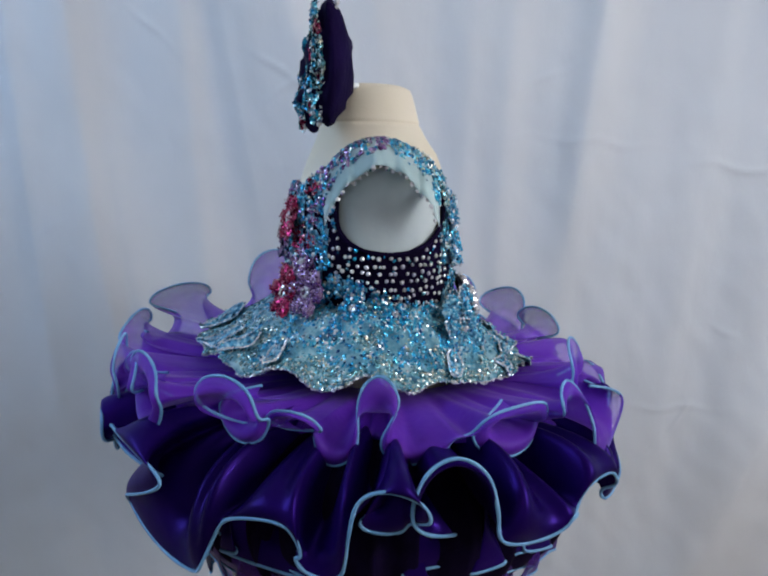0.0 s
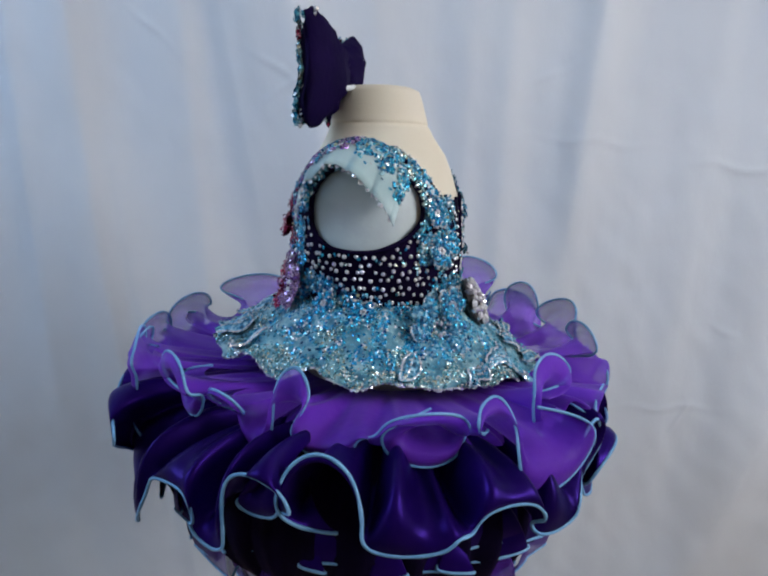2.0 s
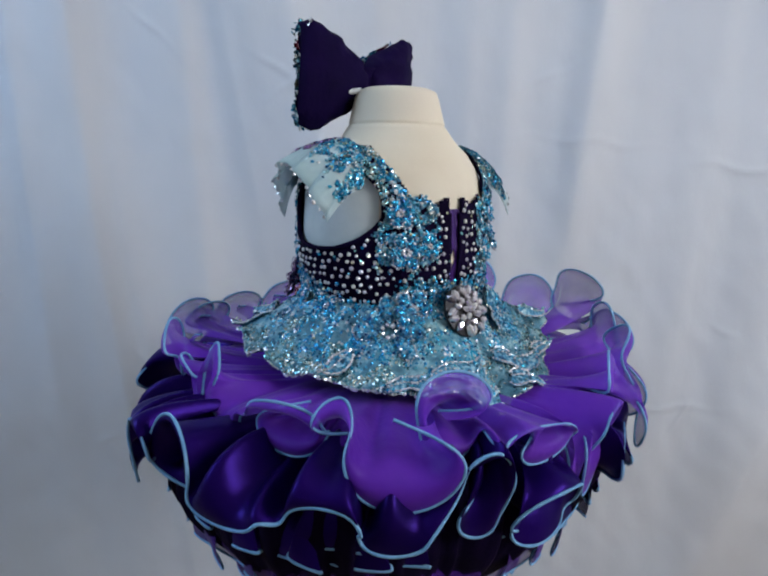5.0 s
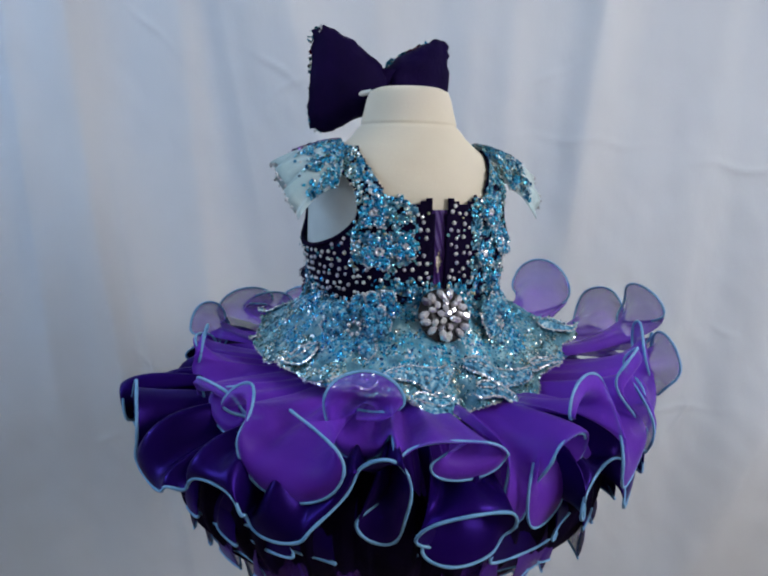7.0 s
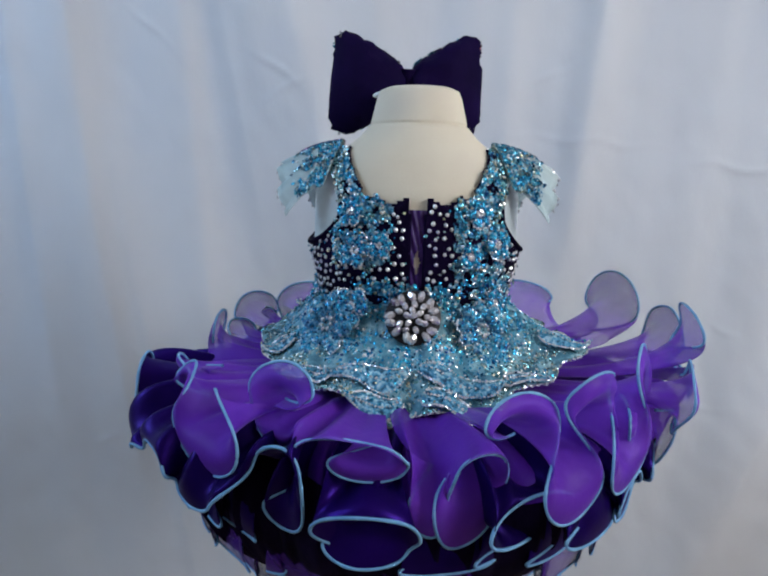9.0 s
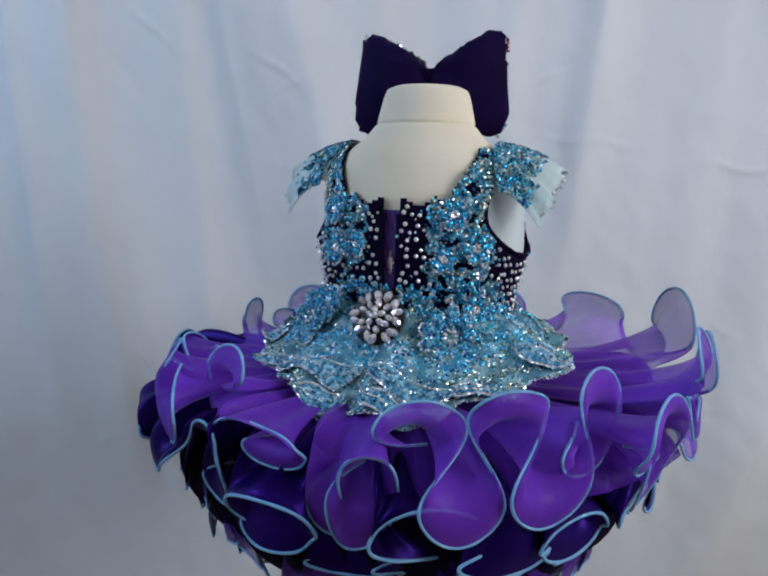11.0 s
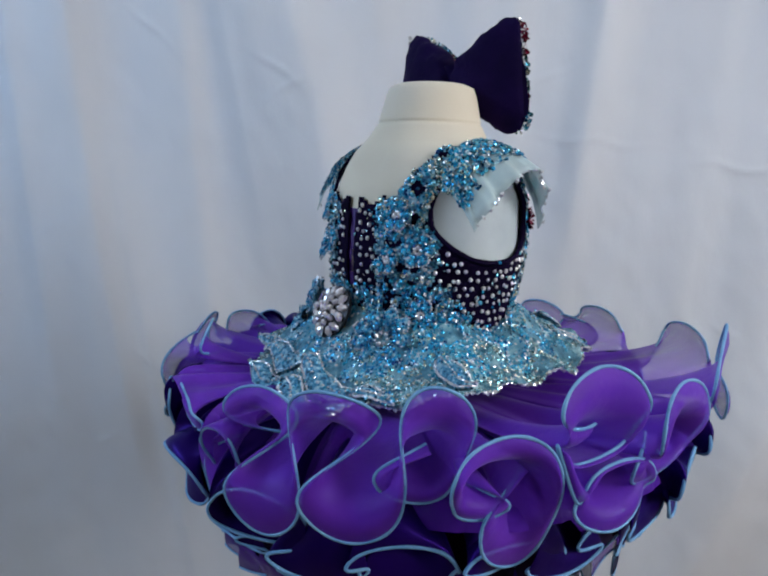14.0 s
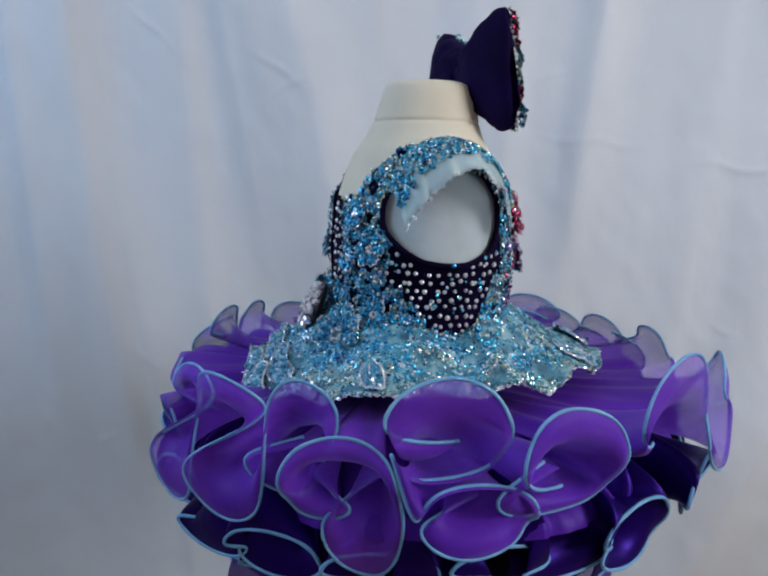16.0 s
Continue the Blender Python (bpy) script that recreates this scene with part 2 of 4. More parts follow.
def curtain():
    xs = np.concatenate([np.linspace(-1.65, -0.75, 60, endpoint=False), np.linspace(-0.75, 0.85, 420), np.linspace(0.86, 1.65, 60)])
    zs = np.concatenate([np.linspace(0.02, 1.25, 230), np.linspace(1.27, 2.3, 40)])
    rng = np.random.default_rng(5)
    phase = rng.uniform(0, 6.28, 6)
    v = []
    for x in xs:
        for z in zs:
            y = 0.52
            for at, near, far, deep, lean, high, spread in FOLDS:
                d = x - at - lean * (0.9 - z) - 0.010 * math.sin(3.1 * z + at * 9)
                y -= deep * math.exp(-abs(d / (near if d < 0 else far)) ** 1.7 - ((z - high) / spread) ** 4)
            for at, half, high, tilt, deep in CREASES:
                if abs(x - at) < half * 1.6 and abs(z - high) < 0.2:
                    d = (z - high - tilt * (x - at) - 0.004 * math.sin(60 * x)) / 0.006
                    y -= deep * math.exp(-d * d - ((x - at) / half) ** 2) * (1 + d)
            y += 0.004 * math.sin(17 * x + 1.2 * z + phase[0]) + 0.0012 * math.sin(41 * x - 1.7 * z + phase[1])
            y += 0.006 * noise.noise((x * 3, z * 2.2, 0.0)) + 0.0035 * noise.noise((x * 9, z * 5, 3.0)) + 0.0016 * noise.noise((x * 26 + z * 9, z * 20, 7.0)) + 0.0020 * noise.noise((x * 22, z * 2.5, 11.0))
            v.append((x, y, z))
    me = mesh_of("curtain", v, grid_faces(len(xs), len(zs)), CURTAIN)
    ob = tagged(new("curtain", me), "white cotton sheet hung in soft folds as a backdrop", "curtain")
    md = ob.modifiers.new("thickness", "SOLIDIFY")
    md.thickness = 0.002
    rod = tube(np.c_[np.linspace(-1.68, 1.68, 12), np.full(12, 0.51), np.full(12, 2.31)], 0.012, False, 10)
    tagged(new("curtain_rod", mesh_of("curtain_rod", *rod, PAINT)), "white metal rod that carries the backdrop sheet", "curtain rod", kind="structure")


# ---- the form ----
BODY = pose(-0.020, 0.02, 0, 0, 0, 6)  # the body's own axes: +x is its back, +-y its sides
B3 = np.array(BODY)
# height, half depth, half width, forward shift
RINGS = ((0.950, 0.032, 0.031, -0.006), (0.947, 0.039, 0.038, -0.006), (0.940, 0.042, 0.041, -0.006), (0.915, 0.048, 0.047, -0.005), (0.902, 0.053, 0.058, -0.003),
         (0.888, 0.061, 0.076, -0.001), (0.870, 0.068, 0.092, -0.001), (0.850, 0.074, 0.099, -0.001), (0.800, 0.078, 0.100, -0.002), (0.760, 0.076, 0.090, -0.002),
         (0.720, 0.074, 0.085, 0.0), (0.660, 0.080, 0.085, 0.0), (0.560, 0.085, 0.085, 0.0), (0.480, 0.080, 0.08, 0.0))
RZ = [r[0] for r in RINGS][::-1]


def torso(a, z, out=0.0):
    """A point of the body's surface (angle from the back, height) in the turning space, and its outward normal."""
    hx, hy, sh = (np.interp(z, RZ, [r[k] for r in RINGS][::-1]) for k in (1, 2, 3))
    c, s = np.cos(a), np.sin(a)
    nx, ny = c / hx, s / hy
    q = np.sqrt(nx * nx + ny * ny)
    x, y = hx * c + sh + out * nx / q, hy * s + out * ny / q
    p = np.stack([x, y, z + 0 * x], -1)
    n = np.stack([nx / q, ny / q, 0 * x], -1)
    return p @ B3[:3, :3].T + B3[:3, 3], n @ B3[:3, :3].T


def dress_form():
    v, f = [], []
    n = 48

    def ring(pts):
        base = len(v)
        v.extend(pts)
        if base:
            for i in range(n):
                f.append((base - n + i, base - n + (i + 1) % n, base + (i + 1) % n, base + i))
    ang = np.arange(n) * 2 * math.pi / n
    ring([tuple(BODY @ Vector((-0.008 + 0.008 * math.cos(a), 0.008 * math.sin(a), 0.952))) for a in ang])
    for z in np.concatenate([np.array((0.950, 0.947, 0.944)), np.linspace(0.940, 0.9185, 4), np.array((0.9165, 0.9158, 0.915, 0.9142, 0.9135)), np.linspace(0.911, 0.48, 58)]):
        p, _ = torso(ang, z, -0.0008 if abs(z - 0.915) < 0.0012 else 0.0)
        ring([tuple(q) for q in p])
    for r, z in ((0.02, 0.47), (0.013, 0.46), (0.013, 0.05), (0.02, 0.03), (0.14, 0.022), (0.15, 0.012), (0.15, 0.0)):
        ring([tuple((r * math.cos(a), r * math.sin(a), z)) for a in ang])
    f.append(tuple(range(n - 1, -1, -1)))
    f.append(tuple(range(len(v) - n, len(v))))
    me = mesh_of("dress_form", v, f, FORM)
    me.materials.append(PEARL)
    # the pale covers of the arm ends
    for poly in me.polygons:
        c = BODY.inverted() @ Vector(poly.center)
        if abs(c.y) > 0.068 and 0.79 < c.z < 0.89 and abs(c.x) < 0.06:
            poly.material_index = 1
    return tagged(new("dress_form", me), "cream canvas toddler dress form on a pole and round base", "dress form")


# ---- the skirt ----
def hem(lobes, seed=1):
    """The line of a ruffled hem, sewn from strips that end where a curl tucks under. lobes: kind (A arch, B arch curled back, U bowl, V bowl curled back), angle,
    height of its end, angles of its sides, height of the sides, radius of the end and of the sides; degrees and cm. Gives angle, radius and height for each strip."""
    rng = np.random.default_rng(seed)
    strips, pts, last = [], [], None

    def tuck(lobe, ending):
        """Two points that carry a strip's end back behind its last lobe, so that the loop closes."""
        kind, at, end, left, right, mid, far, near = lobe
        side, other = (right, left) if ending == (kind in "AU") else (left, right)
        drop = 0.42 * (end - mid)
        two = [(at + 0.45 * (side - at), (mid - drop) / 100, (near - 1.0) / 100), (at + 0.35 * (other - at), (mid - 1.5 * drop) / 100, (near - 2.4) / 100)]
        return two if ending else two[::-1]
    for lobe in lobes:
        kind, at, end, left, right, mid, far, near = lobe
        rise, push = end - mid, far - near
        five = [(left, mid, near), (at + 0.74 * (left - at), mid + 0.70 * rise, near + 0.6 * push), (at, end, far), (at + 0.74 * (right - at), mid + 0.70 * rise, near + 0.6 * push), (right, mid, near)]
        if kind in "VB":
            five = five[::-1]
        if pts and five[0][0] - pts[-1][0] > 7:
            strips.append(pts + tuck(last, True))
            pts = []
        if not pts:
            pts = tuck(lobe, False)
        for p, h, r in five:
            pts.append((p, h / 100, r / 100 + 0.0006 * rng.normal() - (0.004 if kind in "VB" else 0.0)))
        last = lobe
    strips.append(pts + tuck(last, True))
    out = []
    for s in strips:
        line = spline(np.array(s), 8, False)[:, (0, 2, 1)]
        # the cord rounds off the kinks between two lobes
        pad = np.concatenate([np.repeat(line[:1], 5, 0), line, np.repeat(line[-1:], 5, 0)])
        bell = np.hanning(13)[1:-1] / np.hanning(13).sum()
        out.append(np.stack([np.convolve(pad[:, k], bell, "valid") for k in range(3)], -1))
    return out


def cylinder_points(p, r, z):
    a = np.radians(p - 90)
    return np.stack([r * np.cos(a), r * np.sin(a), z], -1)


def flounce(name, strips, inner, top, mat, dress, label, lift=0.0, rows=18, cord=0.0012, bend=2.1, fold=0.003, belly=0.010):
    """Gathered strips of cloth from the waist out to their hem, with flutes that open outward, and their corded edges."""
    line = np.concatenate(strips)
    p, r, z = line.T
    n = len(p)
    k = 41
    window = np.hanning(2 * k + 1) / np.hanning(2 * k + 1).sum()
    smooth = lambda q: np.convolve(np.concatenate([np.full(k, q[:12].mean()), q, np.full(k, q[-12:].mean())]), window, "same")[k:-k]
    turn = np.linspace(p[0], p[-1], n)
    ps, zs, rs = turn + smooth(p - turn), smooth(z), smooth(r)
    ripple = fold * (np.sin(np.radians(ps) * 29 + 2 * np.sin(np.radians(ps) * 5)) + 0.6 * np.sin(np.radians(ps) * 47 + 1))
    v = []
    for j in range(rows):
        u = j / (rows - 1)
        w = u ** bend
        # out almost level from the waist, then over and down
        rj = inner + (rs - inner) * math.sin(math.pi / 2 * u) ** 0.85 + (r - rs) * w
        zj = top + (zs - top) * u ** 2.0 + (z - zs) * w + lift * math.sin(math.pi * u ** 1.6) + ripple * math.sin(math.pi * u) ** 1.5
        rj = rj + belly * math.sin(math.pi * u ** 1.8) + 0.6 * ripple * math.sin(math.pi * u)
        v.append(cylinder_points(ps + (p - ps) * w, rj, zj))
    v = np.stack(v, 1)
    edge, start = cylinder_points(p, r, z), 0
    for s in strips:
        m = slice(start, start + len(s))
        start += len(s)
        ob = part(name, mesh_of(name, v[m].reshape(-1, 3), grid_faces(len(s), rows), mat), dress, label)
        if cord:
            part("hem_cord", mesh_of("hem_cord", *tube(edge[m], cord, False), HEM), ob, "light blue corded edge")


TOP_A = (("A", -55, 72.6, -66, -46, 70.4, 23.4, 24), ("V", -56, 66.4, -66, -46, 69.2, 24.2, 24), ("A", -33, 72.5, -43, -25, 69.8, 21.5, 21.5),
         ("V", -33, 66.9, -40, -25, 69.5, 20.5, 20.5), ("A", -20, 70.2, -28, -14.5, 68.6, 19.8, 19), ("U", -12.5, 65.8, -17, -6.5, 68.2, 18.5, 18.5),
         ("A", -2, 72.7, -7, 2.5, 70.4, 17.5, 18), ("U", 6, 66.0, -1.5, 15, 68.2, 18, 18.5), ("A", 31, 70.9, 19, 40, 68.6, 20.2, 19),
         ("V", 31, 66.1, 20, 40, 68.4, 19.1, 18.6), ("A", 44, 71.7, 39, 47, 69.8, 19.7, 21), ("U", 57, 64.0, 46, 68, 68.0, 21.3, 22.2))
TOP_B = (("B", 70, 72.9, 60, 79, 70.8, 17.5, 18.6), ("U", 69, 66.2, 61, 76, 68.8, 18, 18), ("A", 87, 68.8, 77, 100, 67.6, 20.2, 20.6),
         ("V", 92, 65.3, 84, 101, 66.8, 19.9, 20.2), ("U", 107, 60.9, 101, 109, 64.0, 19.5, 20), ("A", 115, 68.5, 109, 120, 66.3, 22, 21.5),
         ("V", 111, 60.3, 106, 120, 64.3, 20.5, 21), ("A", 124, 72.0, 115, 133, 69.6, 20.5, 21.3), ("U", 130, 62.7, 123, 137, 66.6, 23.7, 24.2),
         ("A", 139, 73.2, 132, 149, 70.4, 23, 21.8), ("U", 145, 63.4, 137, 153, 67.4, 24.2, 25), ("A", 157, 74.0, 152, 164, 71.2, 23.4, 23.8))
TOP_C = (("V", 156, 66.0, 148, 161, 68.2, 24, 24.2), ("V", 163, 66.2, 159, 167, 67.3, 26.5, 27), ("A", 166, 72.1, 158, 173, 69.0, 27.1, 27.8), ("V", 170, 61.5, 163, 174, 66.0, 25, 27),
         ("A", 179, 75.9, 171, 186, 73.2, 27.2, 28.5), ("V", 176, 69.5, 172, 186, 71.5, 27.5, 28), ("A", 182, 69.6, 175, 191, 67.2, 28, 28),
         ("V", 182, 64.8, 176, 190, 66.5, 28.5, 27.6), ("A", 193, 74.2, 187, 202, 70.5, 28.8, 29.2), ("V", 191, 66.7, 185, 201, 68.6, 27.5, 28.5))
TOP_D = (("A", 213, 76.3, 204, 221, 71.8, 29.2, 29.2), ("U", 226, 66.5, 218, 233, 70.2, 30.4, 30.0), ("A", 240, 73.0, 231, 250, 71.2, 29.4, 29.6),
         ("U", 252, 67.0, 245, 258, 70.0, 27, 27.5), ("A", 264, 72.4, 257, 272, 70.4, 26, 26.8), ("V", 272, 67.0, 262, 276, 69.5, 26, 26),
         ("A", 282, 71.8, 274, 290, 69.6, 25.0, 25.6),
         ("V", 284, 65.6, 276, 292, 68.6, 25.6, 25.6), ("A", 296, 71.6, 287, 304, 69.6, 23.6, 24.6))
SATIN_A = (("A", -51, 66.6, -66, -38, 64.7, 25.8, 25.8), ("U", -45, 57.8, -62, -31, 59.6, 24, 25), ("A", -18, 64.3, -29, -13, 62.1, 24.3, 24.3),
           ("U", -9, 60.5, -14, -6, 62.0, 24, 24.3), ("A", 0, 67.6, -5, 7, 65.2, 24.8, 24.8), ("V", 0, 63.8, -4, 4, 64.8, 23.8, 24.2),
           ("A", 11, 69.3, 4, 18, 65.2, 23.7, 24.2), ("U", 25, 62.6, 18, 33, 63.9, 24.2, 24.4), ("A", 43, 65.4, 36, 50, 63.6, 23.6, 23.6),
           ("U", 55, 61.5, 49, 62, 63.0, 22.5, 22.5))
SATIN_B = (("A", 75, 67.9, 68, 80, 65.2, 20.9, 21), ("V", 75, 60.4, 69, 79, 62.5, 19.7, 20.4), ("A", 93, 64.0, 81, 104, 61.2, 22, 20.3),
           ("V", 91, 58.8, 83, 102, 60.3, 20.5, 20), ("A", 126, 65.0, 115, 138, 62.0, 22.5, 22.8), ("U", 139, 59.8, 130, 148, 61.4, 23.4, 23.6),
           ("A", 153, 63.4, 144, 162, 61.4, 24.2, 24.2), ("V", 154, 59.6, 146, 162, 61.2, 23.8, 24), ("A", 171, 63.4, 162, 180, 61.6, 25, 25), ("U", 180, 60.4, 172, 188, 61.6, 25.4, 25.4),
           ("A", 189, 63.8, 181, 197, 62.0, 25.6, 25.6), ("U", 199, 60.8, 191, 208, 62.2, 26, 26.5))
SATIN_C = (("A", 210, 66.0, 202, 218, 63.5, 28, 28), ("V", 211, 60.5, 204, 217, 62.0, 27.5, 27.5), ("A", 228, 67.0, 218, 236, 64.5, 29.4, 29.2),
           ("U", 240, 59.0, 232, 248, 62.5, 27.5, 28), ("A", 256, 68.0, 246, 264, 65.0, 27, 27), ("V", 258, 61.0, 250, 266, 63.0, 26, 26.5),
           ("A", 274, 68.0, 264, 282, 65.0, 26.3, 26.3), ("U", 283, 61.0, 277, 287, 63.5, 25.8, 26), ("A", 290, 66.6, 284, 297, 64.6, 26.6, 26.6))
TOP_REACH = ((-180, 28), (-150, 28), (-99, 26.5), (-60, 24), (-30, 19), (0, 18), (45, 20.5), (95, 20), (115, 21.5), (135, 23.5), (152, 24.5), (171, 27.5), (180, 28))
SATIN_REACH = ((-180, 25.5), (-150, 28), (-100, 27), (-67, 25.8), (-30, 24.3), (12, 23.8), (40, 23.2), (75, 21.0), (104, 21.5), (125, 23), (142, 24.5), (163, 25.5), (180, 26.5))


def even_lobes(count, high, low, wide, seed, reach, less):
    """Lobes at about even steps, for the flounces underneath."""
    rng = np.random.default_rng(seed)
    out = []
    step = 360 / count
    for i in range(2 * count):
        at = -180 + step * (i / 2 + 0.25 * rng.uniform(-0.5, 0.5))
        far = float(np.interp((at + 180) % 360 - 180, [r[0] for r in reach], [r[1] for r in reach])) - less + 0.4 * rng.normal()
        arch = i % 2 == 0
        out.append(("A" if arch else "U", at, (high if arch else low) + rng.normal() * 0.35, at - wide * step, at + wide * step,
                    (high + low) / 2 - (0.0 if arch else 0.4), far - 0.6, far))
    return out


def underskirt(dress, name, mat, label, rows, reach, fold, seed):
    """A full gathered sheet added under the flounces to darken their gaps: rows of height and share of the reach."""
    n = 360
    ang = np.arange(n) * 360.0 / n
    far = np.interp((ang + 180) % 360 - 180, [r[0] for r in reach], [r[1] for r in reach]) / 100
    far = np.convolve(np.concatenate([far[-20:], far, far[:20]]), np.ones(31) / 31, "same")[20:-20]
    pleat = np.array([noise.noise((9 * math.cos(radians(a)), 9 * math.sin(radians(a)), seed)) + 0.5 * noise.noise((23 * math.cos(radians(a)), 23 * math.sin(radians(a)), seed)) for a in ang])
    curve = spline(np.array(rows), 4, False)
    v = np.stack([cylinder_points(ang + 3 * pleat * share, far * share + fold * pleat * share, np.full(n, z) + 0.4 * fold * pleat) for z, share in curve], 1)
    part(name, mesh_of(name, v.reshape(-1, 3), grid_faces(n, len(curve), True), mat), dress, label)


# how far the second organza layer falls: degrees, metres
FALL = ((-180, 0.040), (-120, 0.030), (-70, 0.014), (60, 0.014), (84, 0.044), (110, 0.050), (150, 0.042), (180, 0.030))


def gathers(dress):
    """The second organza layer, gathered at the waist into falling folds."""
    n, rows = 480, 16
    ang = np.arange(n) * 360.0 / n
    turn = (ang + 180) % 360 - 180
    far = np.interp(turn, [r[0] for r in TOP_REACH], [r[1] for r in TOP_REACH]) / 100 - np.interp(turn, (-90, -60, 60, 85), (0.018, 0.034, 0.030, 0.018))
    fall = np.interp(turn, [f[0] for f in FALL], [f[1] for f in FALL])
    circle = [(math.cos(radians(a)), math.sin(radians(a))) for a in ang]
    pleat = np.array([noise.noise((8 * c, 8 * q, 2.0)) + 0.6 * noise.noise((19 * c, 19 * q, 5.0)) for c, q in circle])
    fine = np.array([noise.noise((45 * c, 45 * q, 8.0)) for c, q in circle])
    v = []
    for j in range(rows):
        u = j / (rows - 1)
        r = 0.085 + (far - 0.085) * math.sin(math.pi / 2 * u) ** 0.85 + 0.016 * pleat * u + 0.004 * fine * math.sin(math.pi * u)
        z = 0.680 - fall * u ** 1.7 + 0.006 * pleat * u + 0.004 * fine * math.sin(math.pi * u)
        v.append(cylinder_points(ang + 4 * pleat * u, r, z))
    part("organza_underlayer", mesh_of("organza_underlayer", np.stack(v, 1).reshape(-1, 3), grid_faces(n, rows, True), ORGANZA_UNDER), dress, "second purple organza layer in gathered folds")


def skirt(dress):
    flounce("organza_flounce", hem(TOP_A + TOP_B + TOP_C + TOP_D), 0.085, 0.684, ORGANZA, dress, "sheer purple organza top flounce", 0.003)
    gathers(dress)
    flounce("satin_flounce", hem(SATIN_A + SATIN_B + SATIN_C), 0.085, 0.668, SATIN, dress, "glossy dark indigo satin flounce", 0.0, bend=1.9, cord=0.0014, fold=0.013, belly=0.004)
    flounce("satin_underflounce", hem(even_lobes(13, 59.4, 58.0, 0.42, 3, SATIN_REACH, 3.0)), 0.085, 0.648, SATIN, dress, "lower dark indigo satin flounce", 0.0, bend=1.9, cord=0.0013, fold=0.008, belly=0.004)
    flounce("organza_lower_flounce", hem(even_lobes(15, 55.2, 54.2, 0.42, 8, SATIN_REACH, 4.9)), 0.085, 0.62, ORGANZA_SHADED, dress, "lowest purple organza flounce, with the shade put into its colour", -0.004, cord=0.0011)
    flounce("organza_base_flounce", hem(even_lobes(13, 50.8, 50.0, 0.42, 28, SATIN_REACH, 8.4)), 0.085, 0.57, ORGANZA_SHADED, dress, "purple organza flounce under the skirt, its colour darkened for shade", -0.004, cord=0.0011, fold=0.002)
    # added near-black sheet: stands in for the shade deep between the flounces
    underskirt(dress, "shade_underskirt", VELVET, "near-black gathered sheet added as the shade between the flounces", ((0.668, 0.35), (0.660, 0.60), (0.640, 0.80), (0.605, 0.86), (0.565, 0.81), (0.525, 0.66), (0.49, 0.48), (0.45, 0.32)), SATIN_REACH, 0.018, 4.0)


# ---- the bodice ----
def wrapdeg(b):
    return (b + 180) % 360 - 180


# arm openings: middle and half width in degrees, middle and half height, the side that slants towards the back
ARMHOLES = ((-83, 34.5, 0.8400, 0.0375, 1), (87, 33.0, 0.8390, 0.0395, -1))


def arm_half(half, z, outer):
    """Half the width of an arm opening, wider towards the back as it rises."""
    return half + (min(6.0, max(0.0, z - 0.805) * 250) if outer else 0.0)


def armhole(b, z):
    """Below 1 inside an arm opening; b in degrees from the back."""
    best = 9.0
    for mid, half, zc, zr, slant in ARMHOLES:
        d = wrapdeg(b - mid)
        best = min(best, (abs(d) / arm_half(half, z, d * slant > 0)) ** 2.3 + (abs(z - zc) / zr) ** 2.3)
    return best


def covered(b, z):
    """Whether the bodice's cloth lies here."""
    a = abs(wrapdeg(b))
    if armhole(b, z) < 1:
        return False
    if a < 90:
        edge = float(np.interp(a, (26, 38, 60), (0.847, 0.872, 0.893)))
        if a < 3.6 + max(0.0, z - 0.835) * 120 and z > 0.772:
            return False
        if z > 0.840 and a < 30:
            edge += 0.004 * math.sin(a * 0.35)
    else:
        edge = 0.858 if a > 150 else 0.858 + (150 - a) / 40 * 0.032
    return z < min(edge, 0.8925)


# lower limit of the dark cloth round the body: degrees from the back, height
DARK_LOW = ((-122, 0.800), (-117, 0.785), (-99, 0.775), (-87, 0.767), (-72, 0.760), (-54, 0.750), (-43, 0.747), (-38, 0.766), (-28, 0.779), (-20, 0.776), (0, 0.774), (19, 0.772),
            (30, 0.776), (48, 0.790), (54, 0.786), (67, 0.766), (78, 0.748), (87, 0.739), (100, 0.738), (109, 0.752), (116, 0.785), (122, 0.800))


def dark_zone(b, z):
    """Where the plain dark cloth with single crystals shows."""
    b = wrapdeg(b)
    if abs(b) > 121 or z > 0.89 or z < np.interp(b, [d[0] for d in DARK_LOW], [d[1] for d in DARK_LOW]):
        return False
    wave = 1.6 * math.sin(z * 420) + 1.0 * math.sin(z * 900 + b)
    if -47 + wave < b < -13 - 0.10 * max(0.0, 860 - z * 1000 - 40) + wave and z > 0.787 + 0.0025 * math.sin(b * 0.55):
        return False
    if 19 + wave < b < 53 + wave and z > 0.781 + 0.003 * math.sin(b * 0.5):
        return False
    if abs(b) > 110 and z > 0.825:
        return False
    return not (abs(b) > 24 and z > 0.849)


